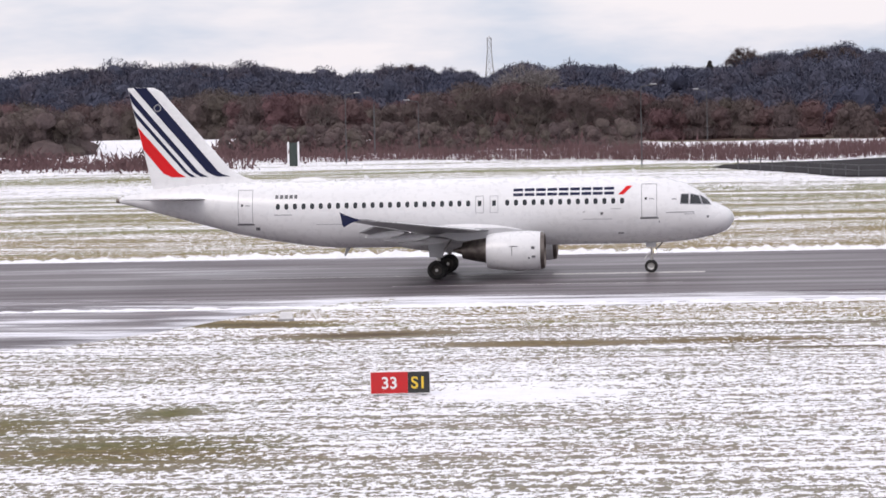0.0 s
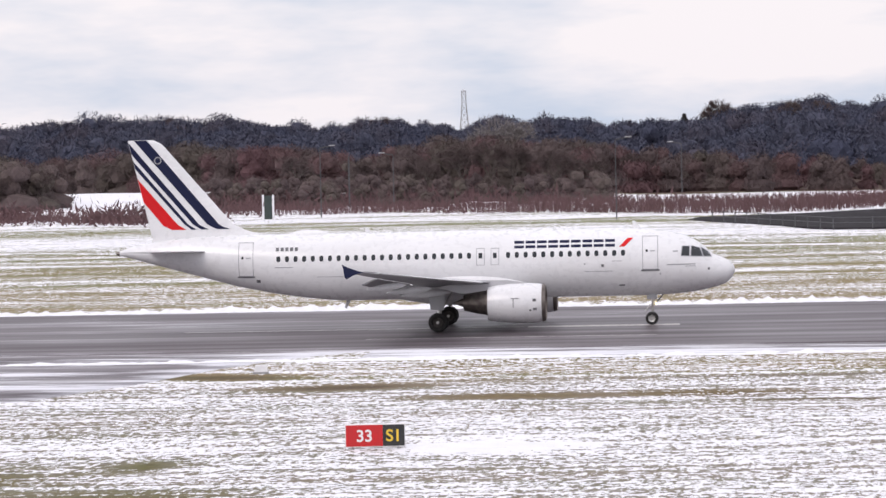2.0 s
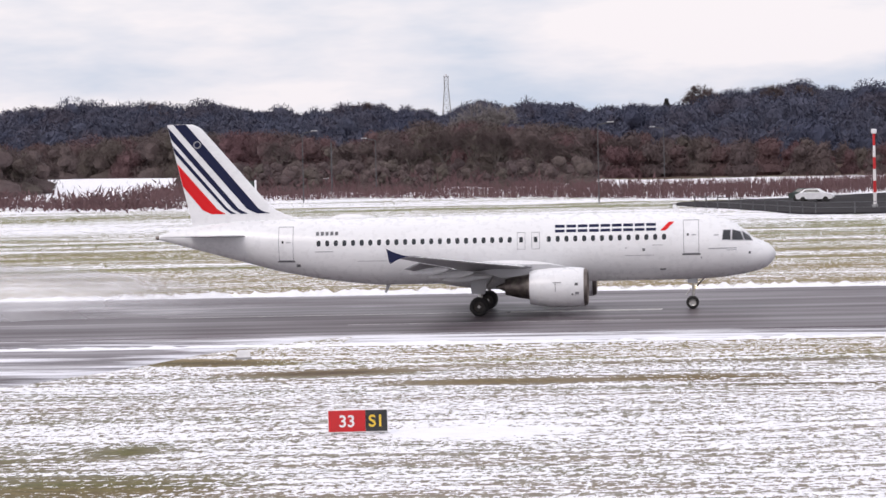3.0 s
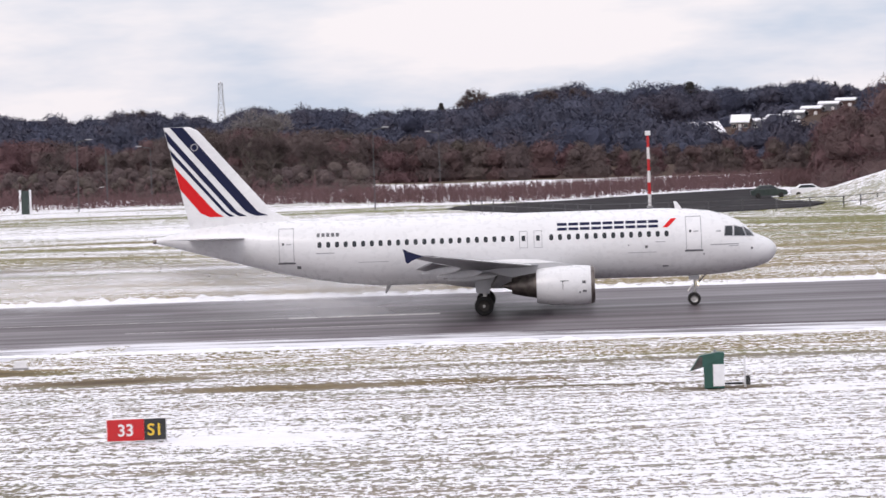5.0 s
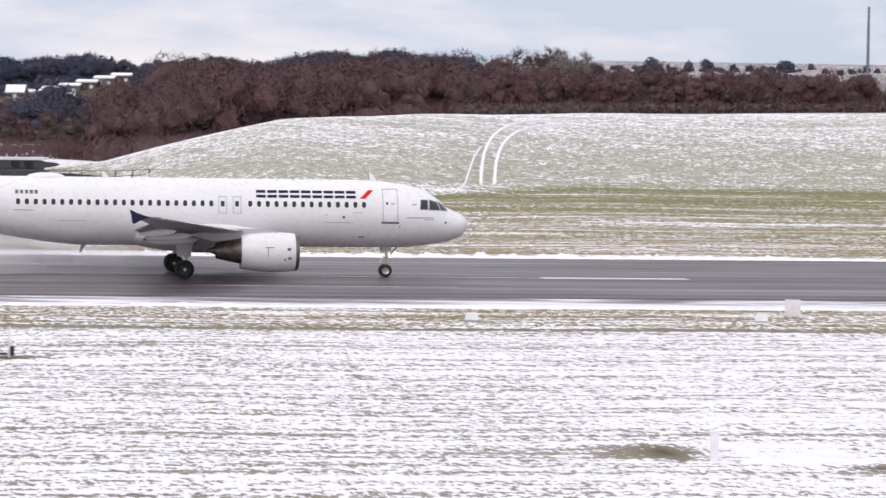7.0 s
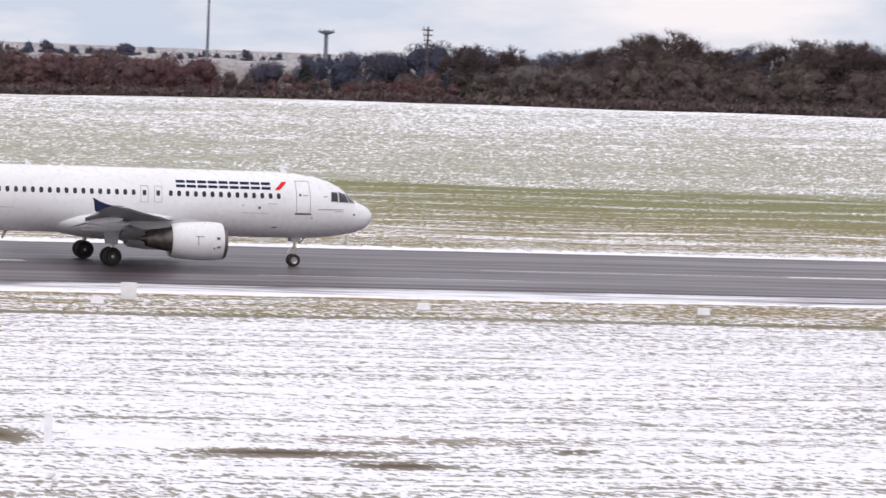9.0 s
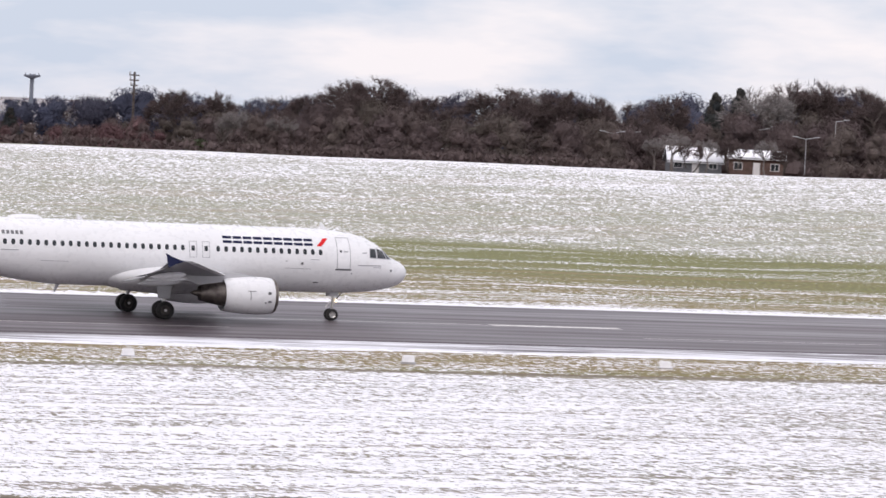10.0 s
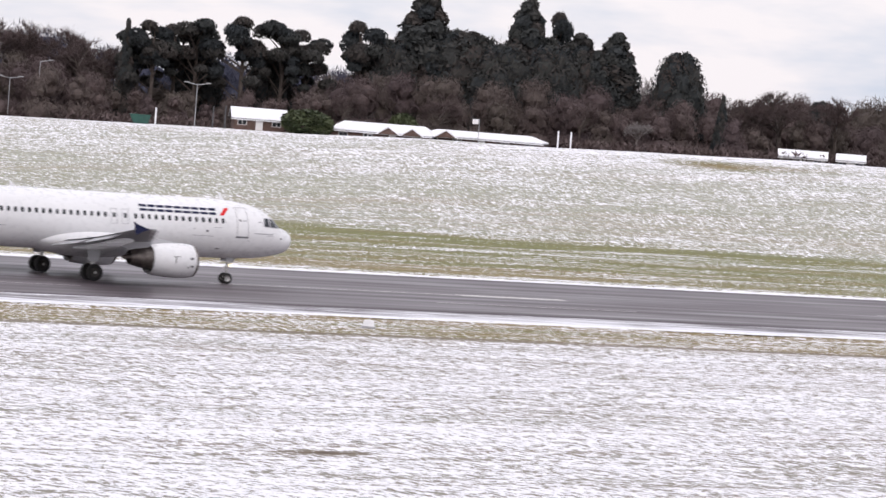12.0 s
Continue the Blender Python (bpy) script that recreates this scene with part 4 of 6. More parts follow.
    part("drain_mast", Geo().loft([drain(-0.03), drain(0.03)]), GREYP, jet)
    # nose gear
    g = Geo().tube((-4.95, 0, 2.2), (-5.05, 0, 0.42), 0.10, 0.08, 12)
    g.tube((-5.07, -0.36, 0.385), (-5.07, 0.36, 0.385), 0.06, n=10).tube((-4.2, 0, 2.0), (-5.0, 0, 1.15), 0.05, n=8).tube((-5.15, 0, 1.25), (-5.45, 0, 0.85), 0.035, n=6)
    nose_leg = part("nose_gear_leg", g, METAL, jet, "metal nose gear leg", True)
    for y in (-0.38, 0.38):
        part("gear_door", Geo().box(-5.35, -4.75, y - 0.015, y + 0.015, 1.55, 1.95), GREYP, nose_leg)
    part("taxi_lamp", Geo().lathe([(-4.86, 0.09), (-4.80, 0.13), (-4.78, 0.02)], (0, -0.17, 1.3), "x", 14, caps=True), glow("taxi_lamp_glass", (1.0, 0.86, 0.55), 2.0), nose_leg, "lit taxi lamp")
    wheels = []
    wm, rm = wheel_mesh("tyre", 0.575, 0.40), rim_mesh("rim", 0.575, 0.40)
    wn, rn = wheel_mesh("nose_tyre", 0.39, 0.23), rim_mesh("nose_rim", 0.39, 0.23)
    for x, y, r, a, b in [(-17.71, s * 3.795 + o, 0.575, wm, rm) for s in (-1, 1) for o in (-0.44, 0.44)] + [(-5.07, o, 0.39, wn, rn) for o in (-0.25, 0.25)]:
        hub = new("wheel")
        hub.parent = jet
        part("tyre", a, None, hub, "black tyre")
        part("rim", b, None, hub, "dull metal wheel rim")
        wheels.append((hub, x, y, r))
    return jet, wheels


def build_spray():
    """Spray thrown back over the wet runway, as low mounds of mist."""
    s = thing("spray_cloud", "thin white water spray drifting low behind the airliner", "spray")
    for k, (y, w, h) in enumerate(((10.0, 13.0, 3.4),)):
        g, rings = Geo(), []
        for i in range(33):
            q = i / 32
            f = max(math.sin(math.pi * q), 0.0) ** 0.5
            ring = []
            for j in range(15):
                a = math.pi * j / 14
                wob = 1 + 0.12 * noise.noise((q * 9, j * 0.5, k * 7.0))
                ring.append((-30 + 58 * q, y + w * (0.1 + 0.9 * f) * math.cos(a) * wob, 0.04 + h * (0.05 + 0.95 * f) * math.sin(a) * wob))
            rings.append(ring)
        part("mist_bank", g.loft(rings, caps=False, closed=False), MIST, s, "", True)
    return s


JET, WHEELS = build_airliner()
SPRAY = build_spray()

# ---------------------------------------------------------------- airfield furniture


def face_eye(p, extra=0.0):
    """The pose at p whose -y side looks at the terrace."""
    return Matrix.Translation(p) @ Matrix.Rotation(-math.atan2(p[0], p[1]) + radians(extra), 4, "Z")


def lettering(text, size, x, z, y, mat, parent, lab):
    cu = bpy.data.curves.new("lettering", "FONT")
    cu.body, cu.size, cu.extrude, cu.align_x = text, size, 0.008, "CENTER"
    cu.offset = 0.012
    tmp = new("lettering", cu)
    me = bpy.data.meshes.new_from_object(tmp.evaluated_get(bpy.context.evaluated_depsgraph_get()))
    bpy.data.objects.remove(tmp)
    me.materials.clear()
    me.materials.append(mat)
    ob = new("lettering", me)
    ob.parent = parent
    ob.matrix_basis = Matrix.Translation((x, y, z)) @ Matrix.Rotation(radians(90), 4, "X")
    return tagged(ob, lab)


def runway_sign():
    p = Vector((-16.75, 161.6, 0.0))
    s = thing("runway_sign", "red and black runway sign reading 33 S1 in the snow", "sign", at=face_eye(p))
    part("housing", Geo().box(-1.2, 1.2, -0.10, 0.14, 0.04, 0.96, bevel=0.02), SIGNWHT, s, "pale metal sign housing")
    part("red_panel", Geo().box(-1.165, 0.30, -0.118, -0.09, 0.08, 0.92), SIGNRED, s, "red panel")
    part("black_panel", Geo().box(0.305, 1.165, -0.118, -0.09, 0.08, 0.92), BLACK, s, "black panel")
    lettering("33", 0.66, -0.43, 0.27, -0.124, SIGNWHT, s, "white number 33")
    lettering("S1", 0.66, 0.735, 0.27, -0.124, SIGNYEL, s, "yellow letters S1")
    for x in (-0.9, 0.9):
        part("foot", Geo().tube((x, 0, -0.15), (x, 0, 0.06), 0.05, n=8), GALV, s)


def green_cabinet():
    c = thing("equipment_cabinet", "dark green metal equipment cabinet with a sloping hood and white panel", "cabinet", at=face_eye(Vector((6.85, 181.6, 0.0))))
    part("body", Geo().box(-0.36, 0.55, -0.3, 0.3, -0.1, 1.32, bevel=0.03), GREENP, c, "dark green body")
    hood = lambda y: [(-0.98, y, 0.70), (-0.42, y, 0.86), (0.57, y, 1.30), (0.57, y, 1.50), (0.30, y, 1.52), (-0.52, y, 1.38)]
    part("hood", Geo().loft([hood(-0.36), hood(0.36)]), GREENP, c, "sloping green hood")
    # the hood stays solid: a dark plate on it gives the opening's shade
    part("hood_opening", Geo().loft([[(-0.90, y, 0.745), (-0.42, y, 0.885), (-0.40, y, 1.33), (-0.52, y, 1.33)] for y in (-0.372, -0.34)]), HUB, c, "dark plate standing for the shaded opening")
    part("panel", Geo().box(0.05, 0.56, -0.325, -0.29, 0.0, 0.98, bevel=0.01), PALE, c, "white panel")
    part("lid_knob", Geo().tube((0.15, 0, 1.50), (0.15, 0, 1.62), 0.07, n=10), GALV, c)
    s = thing("marker_stake", "thin pale stake with a dark box in the snow", "stake", at=face_eye(Vector((8.35, 182.4, 0.0))))
    part("pole", Geo().tube((0, 0, -0.2), (0, 0, 1.25), 0.05, 0.04, 8), PALE, s)
    part("junction_box", Geo().box(0.04, 0.22, -0.1, 0.1, -0.05, 0.36, bevel=0.02), BLACK, s, "small dark junction box")
    part("cable", Geo().tube((-0.1, -0.05, 0.03), (-1.5, -0.1, 0.03), 0.05, n=6), BLACK, s)


def marker_posts():
    p = thing("marker_post", "white plastic marker post beside a bare patch", "post", at=face_eye(Vector((30.0, 135.3, 0.0))))
    part("post", Geo().box(-0.14, 0.14, -0.10, 0.10, -0.1, 0.95, bevel=0.03), PALE, p)
    part("cap", Geo().box(-0.16, 0.16, -0.12, 0.12, 0.93, 1.0, bevel=0.02), PALE, p)
    big = thing("marker_board", "white square marker board on the snowy verge", "marker", at=face_eye(Vector((51.0, 211.5, 0.0))))
    part("board", Geo().box(-0.42, 0.42, -0.05, 0.05, 0.05, 0.95, bevel=0.02), PALE, big, "white board")
    for x in (-0.3, 0.3):
        part("leg", Geo().tube((x, 0.08, -0.15), (x, 0.08, 0.5), 0.03, n=6), GALV, big)
    first = None
    for x, y in ((33.1, 207.2), (48.4, 207.6), (66.2, 207.6), (82.3, 207.8), (98.0, 208.2), (131.2, 208.0), (-27.5, 209.0)):
        if first is None:
            first = thing("edge_marker", "small white wedge-shaped edge marker", "marker", "markers along the runway", at=face_eye(Vector((x, y, 0))))
            wedge = lambda a: [(-0.36 + a, -0.22 + a, 0), (0.36 - a, -0.22 + a, 0), (0.36 - a, 0.22 - a, 0), (-0.36 + a, 0.22 - a, 0)]
            up = lambda r, z: [(q[0], q[1], z) for q in r]
            part("base", Geo().loft([up(wedge(-0.06), -0.1), up(wedge(-0.06), 0.06)]), GALV, first)
            part("housing", Geo().loft([up(wedge(0.0), 0.06), up(wedge(0.05), 0.36), up(wedge(0.10), 0.42)]), PALE, first)
        else:
            copy_thing(first, face_eye(Vector((x, y, 0))))


def street_lamp(az, d, el_top, arms=1, side=1, base_el=None):
    p = spot(az, d)
    h = tall(d, el_top, p.z)
    steel = POLE if az < 20 else GALV
    s = thing("street_lamp", "tall grey steel street lamp beyond the airfield", "lamp", "street lamps", at=face_eye(p))
    part("pole", Geo().tube((0, 0, -0.3), (0, 0, h - 0.25), 0.075, 0.05, 8), steel, s)
    for k in ((side,) if arms == 1 else (-1, 1)):
        part("arm", Geo().tube((0, 0, h - 0.3), (k * 1.5, 0, h - 0.05), 0.06, n=6), steel, s)
        part("lantern", Geo().box(min(k * 1.1, k * 1.9), max(k * 1.1, k * 1.9), -0.16, 0.16, h - 0.07, h + 0.07, bevel=0.03), GALV, s, "grey lantern")


def plain_pole(az, d, el_top, r, name, lab, cat, mat):
    p = spot(az, d)
    h = tall(d, el_top, p.z)
    s = thing(name, lab, cat, at=face_eye(p))
    part("pole", Geo().tube((0, 0, -0.3), (0, 0, h), r, r * 0.7, 8), mat, s)
    return s, h


def banded_pole():
    p = spot(1.37, 440)
    h = tall(440, -0.66, 0)
    s = thing("obstacle_pole", "red and white banded pole with a lamp on top", "pole", at=face_eye(p))
    part("base", Geo().tube((0, 0, -0.2), (0, 0, 0.4), 0.34, n=12), GALV, s)
    n = 6
    for i in range(n):
        z0, z1 = 0.4 + (h - 0.9) * i / n, 0.4 + (h - 0.9) * (i + 1) / n
        part("band", Geo().tube((0, 0, z0), (0, 0, z1), 0.19 - 0.008 * i, 0.182 - 0.008 * i, 12), SIGNWHT if i % 2 == 0 else SIGNRED, s, "white band" if i % 2 == 0 else "red band")
    part("lamp_head", Geo().box(-0.3, 0.3, -0.2, 0.2, h - 0.5, h, bevel=0.05), PALE, s, "pale lamp head")


def post_sign():
    p = spot(-7.34, 505)
    s = thing("sign_board", "tall dark green board between two pale posts", "sign", at=face_eye(p))
    h = tall(505, -1.18, 0)
    for x in (-0.62, 0.62):
        part("post", Geo().box(x - 0.13, x + 0.13, -0.13, 0.13, -0.2, h, bevel=0.03), PALE, s, "pale post")
    part("board", Geo().box(-0.49, 0.49, -0.06, 0.06, 0.1, h - 0.1), BOARD, s, "dark green board")


def fence():
    f = thing("railing", "grey post and rail fence along the public road", "fence")
    pts = [Vector((-9, 455, 0)), Vector((4, 421.5, 0)), Vector((16, 419, 0)), Vector((30, 422, 0)), Vector((42, 442, 0))]
    for a, b in zip(pts, pts[1:]):
        n = max(2, round((b - a).length / 3.6))
        for i in range(n):
            p = a.lerp(b, i / n)
            part("post", Geo().box(p.x - 0.06, p.x + 0.06, p.y - 0.08, p.y + 0.08, -0.2, 1.3), POLE, f)
        for z in (1.25, 0.7):
            part("rail", Geo().tube(a + Vector((0, 0, z)), b + Vector((0, 0, z)), 0.035, n=6), POLE, f)


def lattice_mast():
    d, az = 1450, -4.57
    p = spot(az, d)
    h = tall(d, 0.24, p.z)
    s = thing("lattice_mast", "grey lattice radio mast above the woods", "mast", at=face_eye(p))
    c = lambda i, z: Vector(((1, 1, -1, -1)[i], (1, -1, -1, 1)[i], 0)) * (2.2 - 1.5 * min(z / (h * 0.8), 1)) + Vector((0, 0, z))
    for i in range(4):
        part("leg", Geo().tube(c(i, 0), c(i, h * 0.8), 0.22, 0.16, 6).tube(c(i, h * 0.8), c(i, h * 0.97), 0.16, n=6), GALV, s)
    for k in range(9):
        g = Geo()
        z0, z1 = h * 0.97 * k / 9, h * 0.97 * (k + 1) / 9
        for i in range(4):
            g.tube(c(i, z0), c((i + 1) % 4, z1), 0.09, n=4).tube(c(i, z1), c((i + 1) % 4, z1), 0.09, n=4)
        part("brace", g, GALV, s)
    part("antenna", Geo().tube((0, 0, h * 0.95), (0, 0, h), 0.3, 0.2, 8), PALE, s)


def far_towers():
    s, h = plain_pole(14.53, 2300, 0.79, 0.9, "radio_mast", "slender haze-grey mast on the far plateau", "mast", HAZED)
    p = spot(16.18, 2250)
    h = tall(2250, 0.335, p.z)
    s = thing("water_tower", "haze-grey concrete water tower on the far plateau", "tower", at=face_eye(p))
    part("stem", Geo().lathe([(-1, 1.6), (h * 0.4, 1.1), (h * 0.86, 1.1)], (0, 0, 0), "z", 16), HAZED, s, "", True)
    part("head", Geo().lathe([(h * 0.84, 1.1), (h * 0.905, 4.4), (h * 0.945, 4.6), (h * 0.95, 1.6), (h * 0.965, 1.4), (h * 0.965, 0.1)], (0, 0, 0), "z", 20, caps=True), HAZED, s, "flared head", True)
    for x in (-3.6, -1.2, 1.4, 3.7):
        part("antenna", Geo().tube((x, 0, h * 0.94), (x, 0, h * (1.0 if abs(x) > 2 else 0.985)), 0.35, 0.25, 6), HAZED, s)
    s, h = plain_pole(17.6, 640, 0.42, 0.22, "utility_pole", "dark utility pole with crossarms among bare trees", "pole", BARK)
    for k, z in enumerate((h - 0.5, h - 1.3, h - 2.1, h - 3.4)):
        part("crossarm", Geo().box(-0.9 + 0.15 * k, 0.8 - 0.1 * k, -0.08, 0.08, z - 0.1, z + 0.1), BARK, s)
        part("insulator", Geo().tube((-0.7 + 0.1 * k, 0, z), (-0.7 + 0.1 * k, 0, z + 0.55), 0.13, 0.09, 6), GALV, s)


def house(az, d, width, depth, wall_h, roof_h, wall_mat, turn=0.0, lab="", doors=True, snow=SNOW, lift=0.0, name="house", wins=3, hip=0.0, gables=()):
    p = spot(az, d, lift)
    s = thing(name, lab, "building", at=face_eye(p, turn))
    w, dp = width / 2, depth / 2
    g = Geo()
    for x0, x1, y0, y1 in ((-w, w, -dp, -dp + 0.25), (-w, w, dp - 0.25, dp), (-w, -w + 0.25, -dp + 0.25, dp - 0.25), (w - 0.25, w, -dp + 0.25, dp - 0.25)):
        g.box(x0, x1, y0, y1, -1.0, wall_h)
    for x in (-w, w - 0.25) if not hip else ():
        g.loft([[(x, -dp, wall_h), (x, dp, wall_h), (x, 0, wall_h + roof_h)], [(x + 0.25, -dp, wall_h), (x + 0.25, dp, wall_h), (x + 0.25, 0, wall_h + roof_h)]])
    part("wall", g, wall_mat, s)
    o = 0.4
    sl = roof_h / dp
    for k in (-1, 1):
        q = lambda z: [(-w - o, k * (dp + o), wall_h - o * sl + z), (w + o, k * (dp + o), wall_h - o * sl + z), (w + o - hip, 0, wall_h + roof_h + z), (-w - o + hip, 0, wall_h + roof_h + z)]
        part("roof", Geo().loft([q(0.02), q(0.16)]), SLATE, s, "slate roof slope")
        part("roof_snow", Geo().loft([q(0.163), q(0.32)]), snow, s, "snow lying on the roof")
    if hip:
        for e in (-1, 1):
            end = lambda z: [(e * (w + o), -dp - o, wall_h - o * sl + z), (e * (w + o), dp + o, wall_h - o * sl + z), (e * (w + o - hip), 0, wall_h + roof_h + z)]
            part("roof", Geo().loft([end(0.02), end(0.16)]), SLATE, s, "slate hip end")
            part("roof_snow", Geo().loft([end(0.163), end(0.30)]), snow, s, "snow lying on the roof")
    for x in gables:
        # a small gable over the eaves
        tri = lambda y, f: [(x - 1.5 * f, y, wall_h - 0.1), (x + 1.5 * f, y, wall_h - 0.1), (x, y, wall_h - 0.1 + 0.95 * f)]
        part("gable", Geo().loft([tri(-dp - 0.75, 0.94), tri(-dp + 2.0, 0.94)]), wall_mat, s, "small gable over the eaves")
        for e in (-1, 1):
            q = lambda z: [(x + e * 1.65, -dp - 0.9, wall_h - 0.2 + z), (x, -dp - 0.9, wall_h + 0.86 + z), (x, -dp + 2.0, wall_h + 0.86 + z), (x + e * 1.65, -dp + 2.0, wall_h - 0.2 + z)]
            part("roof_snow", Geo().loft([q(0.0), q(0.18)]), snow, s, "snow lying on the roof")
    part("gutter", Geo().tube((-w - o, -dp - o - 0.03, wall_h - o * sl), (w + o, -dp - o - 0.03, wall_h - o * sl), 0.07, n=6), PALE, s)
    wz0, wz1 = (0.85, 1.95) if wall_h >= 2.2 else (wall_h * 0.40, wall_h * 0.86)
    for i in range(wins):
        x = -w + width * (i + 0.5) / wins
        if doors and i == wins // 2:
            part("door", Geo().box(x - 0.5, x + 0.5, -dp - 0.05, -dp + 0.02, 0, min(2.0, wall_h * 0.9)), SIGNWHT, s, "white door")
            continue
        fr = part("window", Geo().box(x - 0.65, x + 0.65, -dp - 0.05, -dp + 0.02, wz0, wz1), SIGNWHT, s, "white-framed window")
        part("pane", Geo().box(x - 0.56, x - 0.03, -dp - 0.075, -dp - 0.045, wz0 + 0.07, wz1 - 0.07), GLASS, fr)
        part("pane", Geo().box(x + 0.03, x + 0.56, -dp - 0.075, -dp - 0.045, wz0 + 0.07, wz1 - 0.07), GLASS, fr)
    return s


def build_buildings():
    house(30.48, 578, 7.2, 6, 1.55, 1.25, BRICK, 4, "small dark brick bungalow with white windows and a snow-covered roof")
    house(32.25, 580, 14.0, 8, 1.6, 1.05, BRICK, -8, "low brown brick clubhouse under a snowy roof", lift=-1.0, hip=1.6, gables=(1.2, 4.6), wins=4)
    house(33.65, 582, 17.0, 7, 1.6, 0.7, BRICK, -6, "long low brick wing with a white snowy roof", lift=-1.1, hip=2.2, gables=(-5.0,), wins=5)
    house(25.45, 590, 7.5, 6, 1.7, 1.75, SLATE, 6, "pale shed with a snowy roof among bare trees")
    house(26.33, 600, 8.0, 5, 2.6, 0.9, BRICK, 0, "low green-brown hut with a snowy roof")
    house(26.9, 900, 15, 9, 8.0, 2.5, SLATE, 0, "grey hall with a pale roof behind trees", doors=False, lift=2.0)
    house(22.1, 760, 9.5, 8, 7.2, 2.4, OCHRE, 10, "ochre brick house among the trees", doors=False)
    house(2.15, 1180, 9.0, 9, 2.0, 2.8, BRICK, 24, "hillside house with a large snow-covered roof", lift=0.6)
    house(2.68, 1190, 5, 5, 2.6, 1.8, BRICK, -10, "hillside cottage with a snow-covered roof", lift=1.2)
    for i in range(6):
        az = 2.95 + 0.24 * i
        base = spot(az, 1215 + 6 * i).z
        ridge = EYE[2] + (1215 + 6 * i) * math.tan(radians(-0.56 + 0.052 * i))
        house(az, 1215 + 6 * i, 5.6, 6, 2.8, 0.55, BRICK if i % 2 else SLATE, -8, "terraced hillside house with a snowy roof", lift=min(max(ridge - base - 3.6, -1.0), 0.8), wins=2)
    house(3.35, 1165, 5, 5, 2.2, 1.5, BRICK, 10, "small hillside house with a snow-covered roof", lift=0.5)
    house(1.75, 1190, 9, 5, 1.6, 1.3, BRICK, 0, "low hillside shed with a snowy roof")
    house(38.1, 596, 6.5, 5, 1.5, 0.8, RENDER_W, 0, "small pale outbuilding with a snowy roof", lift=-0.8)
    house(38.77, 596, 3.6, 5, 1.4, 0.7, RENDER_W, 0, "small pale outbuilding with a snowy roof", lift=-0.8)
    for az in (34.68, 34.86):
        p = spot(az, 574)
        s = thing("goal_post", "pale square gate post by the hedge", "post", "gate posts", at=face_eye(p))
        part("post", Geo().box(-0.12, 0.12, -0.12, 0.12, -0.2, tall(574, -0.2, p.z), bevel=0.02), PALE, s)
    p = spot(33.53, 578)
    s = thing("flag", "small white flag on a pole by the clubhouse", "flag", at=face_eye(p))
    part("pole", Geo().tube((0.35, 0, -0.2), (0.35, 0, 3.4), 0.05, n=6), GALV, s)
    wav = [(-0.6 + 0.12 * i, 0.08 * math.sin(i * 1.1)) for i in range(8)]
    part("cloth", Geo().loft([[(x, y - 0.01, 2.6) for x, y in wav] + [(x, y + 0.01, 2.6) for x, y in reversed(wav)], [(x, y - 0.01, 3.3) for x, y in wav] + [(x, y + 0.01, 3.3) for x, y in reversed(wav)]]), SIGNWHT, s, "white cloth")
    p = spot(28.85, 572)
    s = thing("skip", "green steel skip behind the bank", "container", at=face_eye(p))
    part("tub", Geo().loft([[(-1.0, -0.8, 0), (1.0, -0.8, 0), (1.0, 0.8, 0), (-1.0, 0.8, 0)], [(-1.6, -0.9, 1.3), (1.4, -0.9, 1.3), (1.4, 0.9, 1.3), (-1.6, 0.9, 1.3)]]), GREENP, s)
    part("post", Geo().box(1.9, 2.15, -0.1, 0.1, 0, 2.4), PALE, s)


def car(color, lab):
    c = thing("car", lab, "car", "cars on the far road")
    side = [(-2.1, 0.45), (-2.15, 0.85), (-1.75, 1.0), (-1.1, 1.42), (0.35, 1.45), (1.05, 1.02), (1.95, 0.85), (2.1, 0.5), (1.9, 0.3), (-1.95, 0.3)]
    inset = lambda z: 0.80 if z < 1.05 else 0.62
    part("body", Geo().loft([[(x, -inset(z), z) for x, z in side], [(x, inset(z), z) for x, z in side]]), color, c)
    for y in (-0.74, 0.74):
        k = 1 if y > 0 else -1
        pane = [(-1.35, 1.06), (-0.98, 1.36), (0.28, 1.38), (0.80, 1.06)]
        part("side_window", Geo().loft([[(x, y - 0.03 * k - 0.12 * k * (z > 1.2), z) for x, z in pane], [(x, y + 0.04 * k - 0.12 * k * (z > 1.2), z) for x, z in pane]]), GLASS, c, "dark side window")
    for x in (-1.3, 1.3):
        for y in (-0.72, 0.72):
            w = part("wheel", Geo().lathe([(-0.1, 0.12), (-0.1, 0.27), (-0.07, 0.31), (0.07, 0.31), (0.1, 0.27), (0.1, 0.12)], (x, y, 0.31), "y", 16, caps=True), TYRE, c, "", True)
    return c


